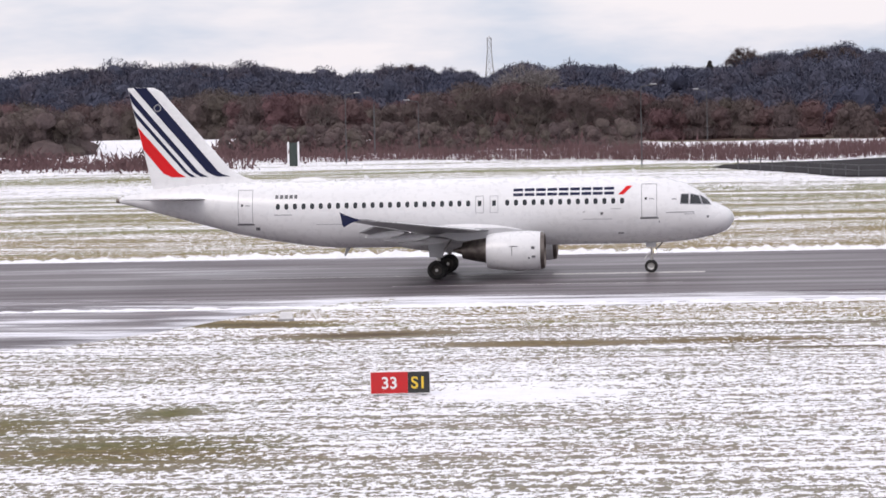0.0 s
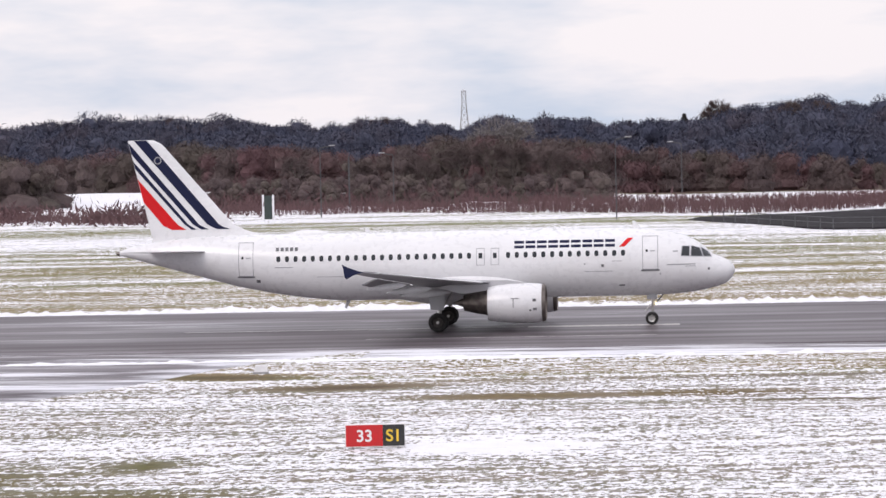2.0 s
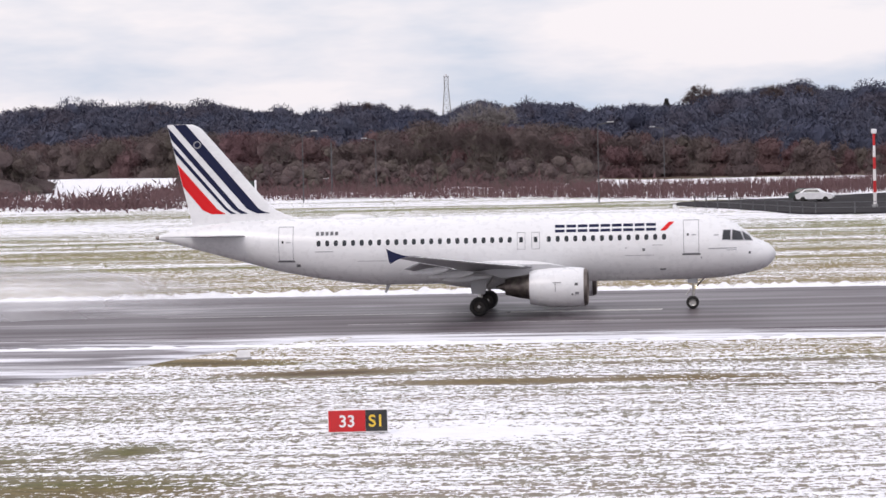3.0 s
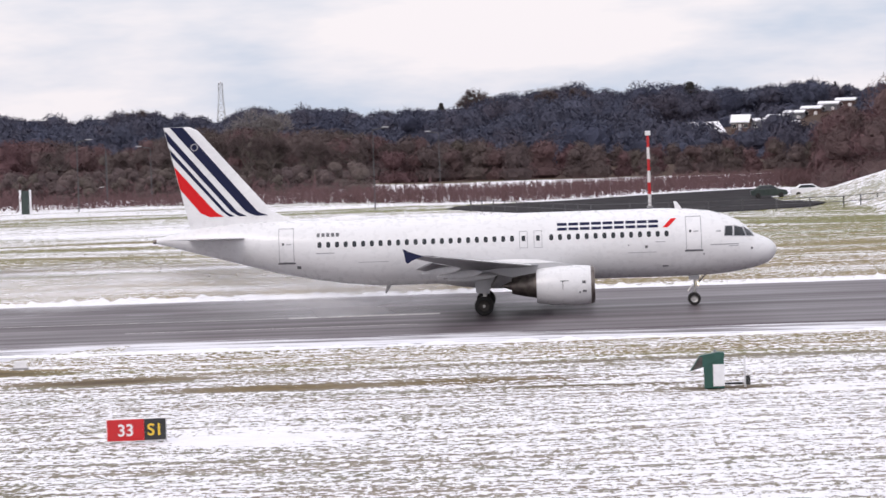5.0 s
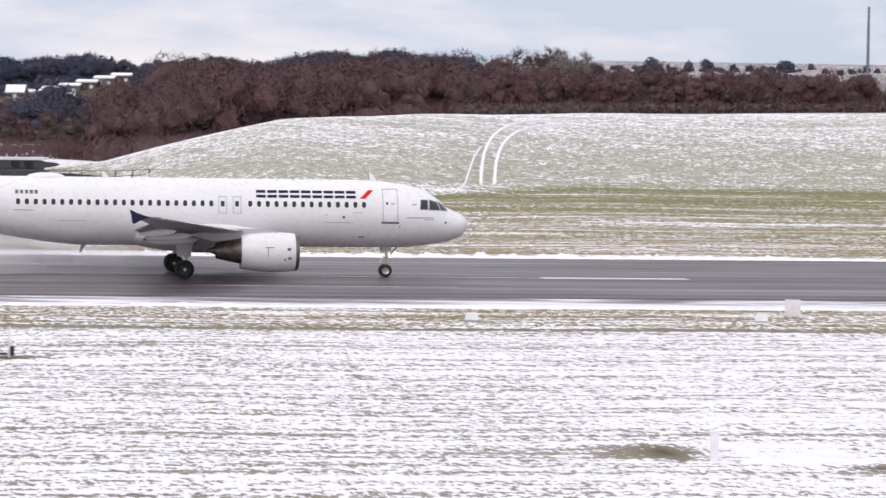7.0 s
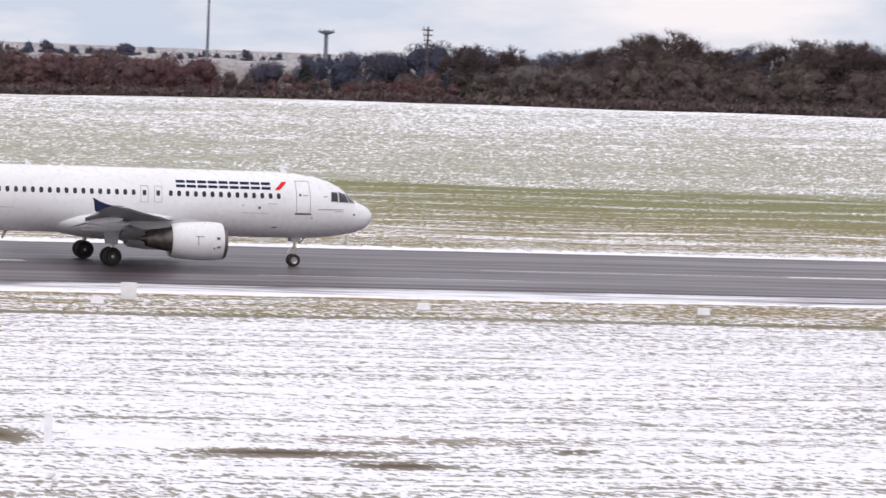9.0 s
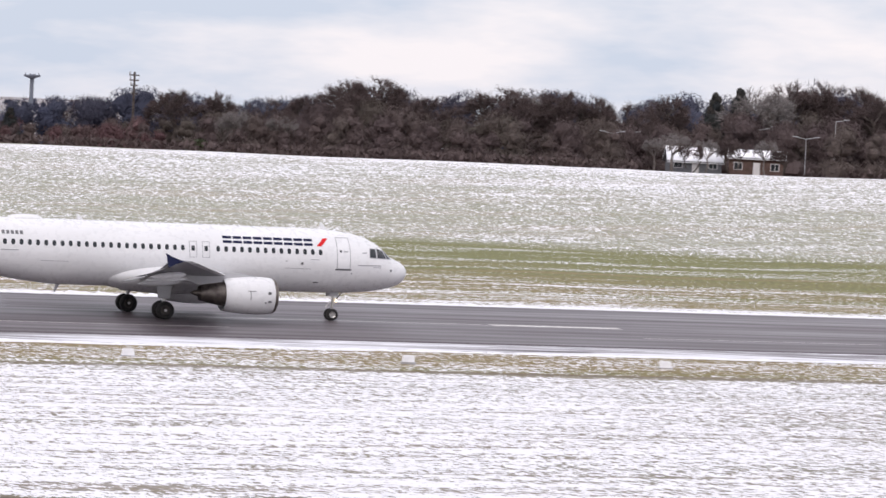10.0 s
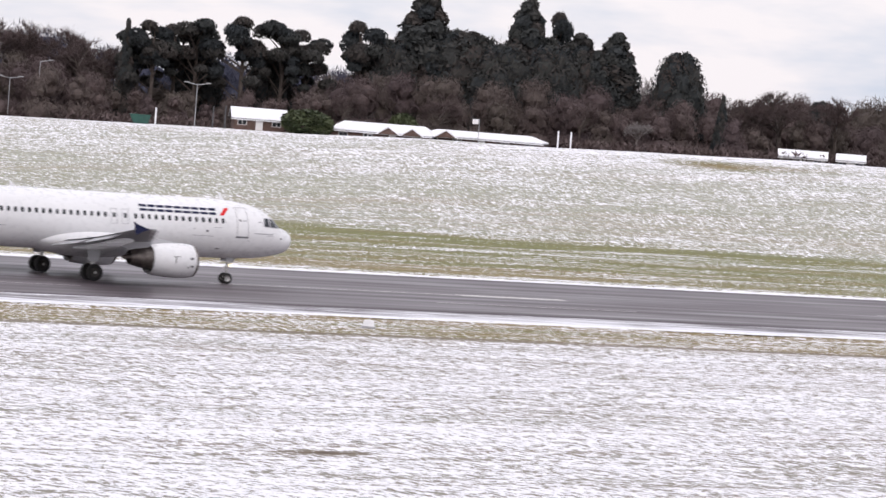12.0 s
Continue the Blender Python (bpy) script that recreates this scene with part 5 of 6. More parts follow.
def lorry():
    c = thing("lorry", "white lorry cab with a roof fairing on the far road", "lorry")
    cab = [(1.2, 0.4), (1.35, 1.35), (1.2, 1.75), (1.45, 2.0), (0.6, 2.7), (-0.9, 2.95), (-1.2, 2.8), (-1.2, 0.4)]
    part("cab", Geo().loft([[(x, -1.2, z) for x, z in cab], [(x, 1.2, z) for x, z in cab]]), PALE, c, "white cab")
    part("windscreen", Geo().loft([[(1.38, y, 1.3), (1.30, y, 1.6), (1.22, y, 1.78), (1.0, y, 1.78), (1.0, y, 1.3)] for y in (-1.15, 1.15)]), GLASS, c, "dark windscreen")
    part("side_window", Geo().box(0.1, 1.0, 1.17, 1.23, 1.25, 1.75), GLASS, c, "dark side window")
    part("side_window", Geo().box(0.1, 1.0, -1.23, -1.17, 1.25, 1.75), GLASS, c, "dark side window")
    part("flatbed", Geo().box(-9.0, -1.3, -1.2, 1.2, 0.95, 1.25), PALE, c, "pale empty flatbed")
    for x in (0.3, -5.5, -7.0):
        for y in (-1.0, 1.0):
            part("wheel", Geo().lathe([(-0.15, 0.2), (-0.15, 0.46), (0, 0.5), (0.15, 0.46), (0.15, 0.2)], (x, y, 0.5), "y", 16, caps=True), TYRE, c, "", True)
    return c


runway_sign()
green_cabinet()
marker_posts()
banded_pole()
post_sign()
fence()
lattice_mast()
far_towers()
for az, d, el, arms, side in ((-2.47, 474, -0.48, 1, 1), (-6.6, 512, -0.51, 1, 1), (-5.58, 541, -0.63, 1, -1), (-1.55, 560, -0.56, 1, -1), (24.3, 600, -0.08, 2, 1), (24.52, 610, -0.07, 2, 1), (26.32, 620, 0.06, 1, 1), (26.68, 620, 0.09, 1, -1),
                              (27.4, 590, 0.23, 1, 1), (27.0, 586, -0.03, 2, 1), (29.6, 575, 0.08, 2, 1)):
    street_lamp(az, d, el, arms, side)
for az, d, el in ((-10.87, 655, -0.66), (-6.2, 552, -0.67), (29.85, 572, -0.23), (30.02, 572, -0.21)):
    plain_pole(az, d, el, 0.12, "steel_post", "plain grey steel post at the field edge", "post", POLE)
build_buildings()
CARS = [car(PALE, "white car driving on the far road"), car(BOARD, "dark car driving on the far road")]
LORRY = lorry()

# ---------------------------------------------------------------- trees
SKYLINE = ((-13, -.17), (-11.4, -.17), (-10.6, -.11), (-8.7, -.05), (-7.6, -.15), (-6.4, -.24), (-5.8, -.11), (-4.7, -.26), (-4.1, -.18), (-3, -.18), (-2.5, -.27), (-1.5, -.19), (-.8, -.1), (-.05, .02), (.38, .02),
           (1, -.07), (1.7, -.02), (2.6, -.09), (3.7, -.03), (4.3, -.13), (5.5, -.02), (6, -.11), (7.2, .1), (7.55, 0), (8, .12), (8.4, .01), (8.76, .09), (9.2, -.01), (9.75, .2), (10.5, .17), (10.9, -.07), (14.3, -.12), (15.7, -.04),
           (17, .14), (18.1, .22), (19.3, .2), (20.37, .36), (20.76, .54), (21.57, .2), (22.7, .48), (23.7, .48), (24.1, .36), (25.1, .5), (26.4, .55), (27.1, .8), (28.3, .54), (34.5, .5), (36.6, .52), (40, .65))
SKY_AZ, SKY_EL = (np.array(c) for c in zip(*SKYLINE))


def triangles(rng, centres, size, up=0.5, slim=0.3):
    """Small leaf-like or twig-like triangles about the centres: (n, 3, 3)."""
    n = len(centres)
    d = rng.normal(size=(n, 3))
    d[:, 2] = np.abs(d[:, 2]) + up * 2
    d /= np.linalg.norm(d, axis=1)[:, None]
    s = np.cross(d, rng.normal(size=(n, 3)))
    s /= np.linalg.norm(s, axis=1)[:, None] + 1e-9
    l = (np.asarray(size) * rng.uniform(0.6, 1.4, n))[:, None]
    return np.stack([centres - s * l * slim * 0.5 - d * l * 0.5, centres + s * l * slim * 0.5 - d * l * 0.5, centres + d * l * 0.5 + s * l * rng.uniform(-.3, .3, (n, 1)) * slim], 1)


def shell(rng, centre, radii, n, size, slim=0.3, jitter=0.45, floor=-0.4, up=1.0):
    """Twigs or needles that lie over a rounded clump and face outwards: (n, 3, 3)."""
    o = rng.normal(size=(n, 3))
    o /= np.linalg.norm(o, axis=1)[:, None]
    o[:, 2] = np.where(o[:, 2] < floor, -o[:, 2], o[:, 2])
    c = np.asarray(centre) + o * np.asarray(radii) * rng.uniform(0.72, 1.06, (n, 1))
    face = o / np.asarray(radii) * np.mean(radii) + rng.normal(size=(n, 3)) * jitter
    face /= np.linalg.norm(face, axis=1)[:, None] + 1e-9
    d = rng.normal(size=(n, 3)) + o * 0.6
    d[:, 2] += up
    d -= face * (d * face).sum(1)[:, None]
    d /= np.linalg.norm(d, axis=1)[:, None] + 1e-9
    w = np.cross(face, d)
    l = size * rng.uniform(0.6, 1.4, (n, 1))
    return np.stack([c - w * l * slim * 0.5 - d * l * 0.5, c + w * l * slim * 0.5 - d * l * 0.5, c + d * l * 0.5 + face * l * 0.12], 1)


def unit_sphere():
    bm = bmesh.new()
    bmesh.ops.create_icosphere(bm, subdivisions=2, radius=1.0)
    v = np.array([q.co[:] for q in bm.verts])
    f = np.array([[q.index for q in face.verts] for face in bm.faces])
    bm.free()
    return v, f


SPHERE_V, SPHERE_F = unit_sphere()


def heart(rng, centre, radii):
    """The dense, uneven inside of a crown, behind its twigs."""
    v = SPHERE_V * rng.uniform(0.86, 1.14, (len(SPHERE_V), 1)) * np.asarray(radii) + np.asarray(centre)
    return v[SPHERE_F]


def tri_mesh(name, tris, mats, tint=None):
    """Loose triangles as one mesh; tint holds one value for each array of triangles."""
    lots = tris if isinstance(tris, list) else [tris]
    t = np.concatenate(lots)
    me = raw_mesh(name, t.reshape(-1, 3), np.arange(len(t) * 3).reshape(-1, 3), mats)
    shade = np.repeat(np.full(len(lots), 0.4) if tint is None else np.asarray(tint, float), [len(a) * 3 for a in lots])
    me.attributes.new("tint", "FLOAT", "POINT").data.foreach_set("value", np.ascontiguousarray(shade, np.float32))
    return me


def prism(p, q, r0, r1):
    """Three tapering sides between two points, as six triangles."""
    d = q - p
    d = d / (np.linalg.norm(d) + 1e-9)
    a = np.cross(d, [0.3, 0.9, 0.2])
    a /= np.linalg.norm(a) + 1e-9
    b = np.cross(d, a)
    o = [a * math.cos(i * math.tau / 3) + b * math.sin(i * math.tau / 3) for i in range(3)]
    out = []
    for i in range(3):
        j = (i + 1) % 3
        out += [(p + o[i] * r0, p + o[j] * r0, q + o[j] * r1), (p + o[i] * r0, q + o[j] * r1, q + o[i] * r1)]
    return out


def bare_tree(seed, spread=1.0, twig=TWIG, bark=BARK, stems=1, twigs=15, low=0.28):
    """A leafless tree ten metres high: trunk, limbs and a haze of twigs."""
    rng = np.random.default_rng(seed)
    trunk, limbs, ends = Geo(), [], []

    def grow(p, d, length, r, level):
        q = p + d * length
        mid = p + d * length * 0.5 + rng.normal(size=3) * length * 0.05
        if level == 0 and not trunk.v:
            ring = lambda c, w: [(c[0] + w * math.cos(i * math.tau / 7), c[1] + w * math.sin(i * math.tau / 7), c[2]) for i in range(7)]
            trunk.loft([ring(p, r * 1.5), ring(p + d * length * 0.12, r), ring(mid, r * 0.85), ring(q, r * 0.62)])
        else:
            limbs.extend(prism(p, mid, r, r * 0.85))
            limbs.extend(prism(mid, q, r * 0.85, r * 0.62))
        if level == 3:
            ends.append((mid, d, length))
            ends.append((q, d, length))
            return
        for _ in range((6, 5, 4)[level]):
            e = d * 0.75 + rng.normal(size=3) * (0.62 * spread) * np.array([1, 1, 0.6])
            e[2] = e[2] * 0.7 + (0.35 if level < 2 else 0.2)
            e /= np.linalg.norm(e)
            start = p + (q - p) * rng.uniform(0.45 if level else 0.75, 1.0)
            grow(start, e, length * rng.uniform(0.55, 0.9) * (1.05 if level == 0 else 0.85), r * 0.45, level + 1)
    for s in range(stems):
        d0 = np.array([rng.normal() * 0.12 * stems, rng.normal() * 0.12 * stems, 1.0])
        grow(np.array([rng.normal() * 0.4 * (stems > 1), rng.normal() * 0.4 * (stems > 1), -0.3]), d0 / np.linalg.norm(d0), 10 * low, 0.20 / stems ** 0.5, 0)
    # the crown rounds off: long shoots are drawn in towards a broad dome
    k = 10.0 / max(np.percentile([e[0][2] for e in ends], 97) + 0.5, 1)
    mid, dome = np.array([0, 0, 5.0]), np.array([3.5, 3.5, 4.5])

    def drawn_in(v):
        rel = (np.asarray(v) * k - mid) / dome
        far = np.linalg.norm(rel, axis=-1, keepdims=True)
        return mid + rel * np.where(far > 0.6, 0.6 + 0.4 * np.tanh((far - 0.6) / 0.45), far) / np.maximum(far, 1e-6) * dome
    limbs = list(drawn_in(np.array(limbs)))
    tw = []
    for p, d, l in ends:
        p = drawn_in(p)
        out = (p - mid) / dome
        out = out / (np.linalg.norm(out) + 1e-6)
        for _ in range(twigs):
            e = d * 0.4 + out + rng.normal(size=3) * 0.6
            e /= np.linalg.norm(e)
            q = p + e * rng.uniform(0.35, 1.0)
            s = np.cross(e, rng.normal(size=3))
            s = s / (np.linalg.norm(s) + 1e-9) * 0.028
            tw.append((p - s, p + s, q))
            for _ in range(2):
                f = e + rng.normal(size=3) * 0.7
                f /= np.linalg.norm(f)
                st = p + (q - p) * rng.uniform(0.3, 0.9)
                tw.append((st - s * 0.7, st + s * 0.7, st + f * rng.uniform(0.25, 0.6)))
    t2 = np.array(limbs + tw)
    trunk.v = [tuple(c * k for c in v) for v in trunk.v]
    me2 = tri_mesh("crown", t2, [bark, twig])
    me2.polygons.foreach_set("material_index", np.r_[np.zeros(len(limbs)), np.ones(len(tw))].astype(np.int32))
    return trunk.mesh("trunk", bark), me2


def needle_tree(seed, kind):
    """An evergreen ten metres high: 'pine' with flat clumps, 'column' and 'cone' dense to the ground, 'dome' broad."""
    rng = np.random.default_rng(seed)
    ring = lambda x, z, w: [(x + w * math.cos(i * math.tau / 7), w * math.sin(i * math.tau / 7), z) for i in range(7)]
    trunk = Geo().loft([ring(0, -0.3, 0.36), ring(0, 0.6, 0.28), ring(0.1, 5.0, 0.2), ring(0, 9.2, 0.04)])
    limbs = []
    tris = []
    if kind == "pine":
        for i in range(20):
            z = rng.uniform(6.5, 9.3) if i < 15 else rng.uniform(4.2, 6.6)
            r = rng.uniform(0.15, 1.0) * (3.3 if z < 8.3 else 2.2)
            a = i * 2.4 + rng.uniform(0, 0.8)
            c = np.array([r * math.cos(a), r * math.sin(a), z])
            limbs += prism(np.array([0, 0, max(z - 1.6, 2.5)]), c, 0.09, 0.03)
            w = rng.uniform(0.75, 1.3) * (1.0 if i < 15 else 0.75)
            tris.append(shell(rng, c, (w, w, w * 0.5), 420, 0.40, 0.5, 0.6, -0.7))
            tris.append(heart(rng, c, (w * 0.45, w * 0.45, w * 0.2)))
    else:
        for i in range(46):
            s = (i + 0.5) / 46
            r = {"column": 1.75 * math.sin(math.pi * min(s * 0.86 + 0.13, 1.0)) ** 0.55 * (1 - 0.35 * s), "cone": 2.1 * (1 - s) ** 0.8, "dome": 3.1 * math.sqrt(max(1 - (abs(s - 0.42) / 0.585) ** 2.3, 0))}[kind] + 0.1
            a = i * 2.4 + rng.uniform(0, 0.6)
            w = min(max(0.55 * r, 0.3), 1.5) * rng.uniform(0.85, 1.2)
            q = max(r - w * 0.75, 0.0)
            tris.append(shell(rng, (q * math.cos(a), q * math.sin(a), 0.3 + s * 9.2), (w, w, w * 1.15), 260, 0.36, 0.5, 0.5, -0.7))
            tris.append(heart(rng, (q * math.cos(a), q * math.sin(a), 0.3 + s * 9.2), (w * 0.7, w * 0.7, w * 0.8)))
    hue = list(rng.uniform(0, 1, len(tris)))
    n = sum(len(t) for t in tris)
    if limbs:
        tris.append(np.array(limbs))
        hue.append(0.4)
    me = tri_mesh("crown", tris, [NEEDLE, BARK], hue)
    me.polygons.foreach_set("material_index", np.r_[np.zeros(n), np.ones(len(limbs))].astype(np.int32))
    return trunk.mesh("trunk", BARK), me


def tree_thing(meshes, lab, group, m):
    t = thing("tree", lab, "tree", group, at=m)
    part("trunk", meshes[0], None, t)
    part("crown", meshes[1], None, t)
    return t


def stand(az, d, el, rng, wide=1.0):
    p = spot(az, d)
    h = max(tall(d, el, p.z), 2.0)
    return Matrix.Translation(p) @ Matrix.Rotation(rng.uniform(0, math.tau), 4, "Z") @ Matrix.Diagonal((h / 10 * wide, h / 10 * wide, h / 10, 1))


def plant(ob, m):
    return copy_thing(ob, m @ Matrix.Diagonal([1 / k for k in ob.scale] + [1]))


def build_trees():
    rng = np.random.default_rng(11)
    oak = tree_thing(bare_tree(1, 1.15), "leafless grey-brown broad tree on the skyline", "leafless trees", stand(-1.0, 1380, 0.06, rng, 1.1))
    elm = tree_thing(bare_tree(2, 0.8), "leafless brown upright tree among the woods", "leafless trees", stand(7.2, 650, 0.12, rng))
    ash = tree_thing(bare_tree(3, 0.95, twigs=9, stems=2, low=0.22), "leafless brown many-stemmed tree", "leafless trees", stand(9.75, 650, 0.23, rng))
    pale = tree_thing(bare_tree(4, 1.0, TWIGPALE, BIRCH, twigs=8), "leafless pale tree with frosted twigs", "leafless trees", stand(-4.05, 740, -0.07, rng, 1.15))
    for ob, rows in ((oak, ((-0.08, 1400, .04), (.42, 1400, .03), (-5.76, 1400, -.08), (-8.7, 1400, -.03), (8.7, 660, .10), (12.9, 820, .02), (18.2, 650, .27), (20.55, 640, .52), (21.9, 700, .36), (23.6, 640, .53), (25.0, 660, .54), (27.6, 660, .80), (37.8, 620, .66), (20.1, 660, .28))),
                     (elm, ((7.7, 655, .13), (10.1, 660, .21), (20.95, 640, .56), (22.7, 650, .50), (24.0, 640, .45), (26.75, 650, .78), (28.15, 650, .62), (38.5, 620, .60), (18.8, 660, .24), (11.65, 820, .03), (27.2, 655, .80), (37.3, 620, .48))),
                     (ash, ((8.1, 660, .15), (10.5, 650, .19), (20.75, 630, .55), (21.15, 640, .48), (23.2, 640, .52), (24.6, 650, .41), (16.85, 760, .13), (19.4, 650, .22), (25.4, 580, -.1), (26.0, 586, .0), (26.7, 590, -.1), (35.0, 600, .35), (36.0, 605, .40), (33.0, 600, .25), (31.7, 600, .22))),
                     (pale, ((22.95, 660, .53), (33.55, 690, 1.17), (36.0, 690, .74), (19.1, 610, .02), (19.7, 610, -.05), (18.9, 612, -.1), (24.9, 605, -.1), (25.7, 606, -.12), (35.8, 596, .05), (26.3, 640, .72), (10.3, 640, .16), (25.15, 582, -.02), (25.62, 584, -.08), (26.45, 588, -.05)))):
        for az, d, el in rows:
            plant(ob, stand(az, d, el, rng, rng.uniform(0.85, 1.25)))
    # scattered trees before the woods on the low meadow
    for az, d, el in ((-11.2, 585, -.72), (-10.6, 590, -.62), (-10.2, 600, -.80), (-11.5, 600, -.60), (-8.3, 735, -.55), (-6.9, 640, -.62), (-6.0, 610, -.72), (-5.2, 600, -.62), (-4.6, 610, -.5), (-4.2, 600, -.45), (-3.9, 605, -.5), (-3.3, 600, -.6),
                      (-2.9, 610, -.62), (-2.2, 620, -.68), (-1.2, 620, -.75), (-.3, 620, -.8), (.9, 640, -.85), (2.0, 640, -.88), (4.2, 640, -.75), (4.7, 600, -.4), (5.6, 610, -.25)):
        plant((oak, ash, elm)[int(rng.integers(3))], stand(az, d, el, rng, rng.uniform(1.0, 1.5)))
    pine = tree_thing(needle_tree(21, "pine"), "dark green pine with flat needle clumps", "evergreens", stand(28.95, 640, .93, rng, .8))
    pin2 = tree_thing(needle_tree(22, "pine"), "dark green pine with flat needle clumps", "evergreens", stand(29.55, 643, 1.0, rng, .85))
    colu = tree_thing(needle_tree(23, "column"), "tall dark green columnar evergreen tree", "evergreens", stand(32.72, 653, 1.67, rng, 1.25))
    cone = tree_thing(needle_tree(24, "cone"), "slender dark green conical fir", "evergreens", stand(28.58, 640, .93, rng, .55))
    dome = tree_thing(needle_tree(25, "dome"), "broad dark green rounded evergreen tree", "evergreens", stand(36.3, 643, 1.03, rng, .8))
    for ob, rows in ((pine, ((30.2, 615, 1.08, .85), (31.83, 618, 1.15, .75), (29.25, 620, .9, .8), (34.55, 630, 1.5, .55))), (pin2, ((30.75, 618, 1.05, .8), (28.75, 616, .75, .8), (31.1, 622, .85, .8))),
                     (colu, ((34.15, 625, 1.65, 1.1), (34.9, 622, 1.22, 1.4), (35.4, 620, 1.27, 1.3), (25.72, 655, .55, .9), (26.06, 655, .63, .9), (32.55, 628, 1.3, 1.2), (35.15, 616, 1.0, 1.0))),
                     (cone, ((36.94, 574, .49, .75), (1.98, 1380, .02, 2.0), (-1.5, 1400, -.16, 1.3), (32.0, 600, .45, .6), (15.9, 640, -.14, 1.6), (4.0, 1390, -.05, 1.0))),
                     (dome, ((33.3, 625, 1.10, 1.2), (32.2, 622, .90, 1.0), (33.9, 618, .95, 1.1), (34.5, 616, 1.0, 1.0), (35.0, 618, .95, .9), (38.3, 640, .5, .7), (35.0, 625, .8, .7), (29.6, 625, .6, .9), (30.6, 625, .6, .9)))):
        for az, d, el, w in rows:
            plant(ob, stand(az, d + (28 if d < 700 else 0), el, rng, w))
    # evergreen bushes by the bungalow
    for az, d, el, w in ((31.15, 572, -.17, 2.3), (31.35, 576, -.22, 1.5), (32.5, 592, -.12, 1.3), (18.55, 600, -.55, 1.6)):
        t = thing("bush", "rounded dark evergreen bush beside the bank", "bush", "bushes", at=stand(az, d, el, rng, w))
        r2 = np.random.default_rng(int(az * 100))
        q = r2.normal(size=(1500, 3))
        q = q / np.linalg.norm(q, axis=1)[:, None] * r2.uniform(.5, 1, (1500, 1)) ** .4 * np.array([4.6, 4.6, 5.6]) + np.array([0, 0, 4.4])
        part("foliage", tri_mesh("foliage", triangles(r2, q, 1.3, .2, .6), EVERGREEN), None, t)
        part("stem", tri_mesh("stem", np.array(prism(np.array([0, 0, -1.0]), np.array([0, 0, 4.0]), .5, .2)), BARK), None, t)


def woods(name, lab, mat, spots, seed, per=240, size=1.0, slim=0.22, wide=0.42, lobes=6, ref=2.2):
    """Leafless woods as one mesh: each tree a crown of several rounded lobes of twigs with undergrowth and a stem. spots: bearing, distance, tilt of the top."""
    rng = np.random.default_rng(seed)
    out, hue = [], []
    for az, d, el in spots:
        x, y = d * math.sin(radians(az)), d * math.cos(radians(az))
        z = float(ground_height(x, y))
        h = EYE[2] + d * math.tan(radians(el)) - z
        if h < 1.5:
            continue
        h = min(h, 19.0) if d > 800 else h
        t = rng.uniform()
        full = h * wide * rng.uniform(0.8, 1.25)
        for j in range(lobes):
            w = full * rng.uniform(0.42, 0.66)
            a, r = rng.uniform(0, math.tau), (full - w) * (rng.uniform(0.4, 1.0) if j else 0.15)
            top = h - w * 0.95 if j == 0 else h * rng.uniform(0.38, 0.80)
            out.append(shell(rng, (x + r * math.cos(a), y + r * math.sin(a), z + max(top, w * 0.5)), (w, w, w * rng.uniform(0.8, 1.05)), int(per / (lobes + 2) * min(max((w / ref) ** 2, 0.25), 3.0)), size, slim, 0.55, up=1.6))
            hue.append(np.clip(t + rng.normal() * 0.07, 0, 1))
            out.append(heart(rng, (x + r * math.cos(a), y + r * math.sin(a), z + max(top, w * 0.5)), (w * 0.60, w * 0.60, w * 0.56)))
            hue.append(hue[-1])
        out.append(shell(rng, (x, y, z + h * 0.12), (full * 1.05, full * 1.05, h * 0.33), per // (lobes + 2) * 2, size, slim, 0.55, 0.0, 2.2))
        hue.append(t)
        out.append(heart(rng, (x, y, z + h * 0.1), (full * 0.8, full * 0.8, h * 0.24)))
        hue.append(t)
        out.append(np.array(prism(np.array([x, y, z - .5]), np.array([x + rng.normal() * .3, y, z + h * .7]), 0.16, 0.05)))
        hue.append(t)
    ob = new(name, tri_mesh(name, out, mat, hue))
    return tagged(ob, lab, "woods", kind="stuff")


def sky_el(az):
    return float(np.interp(az, SKY_AZ, SKY_EL))


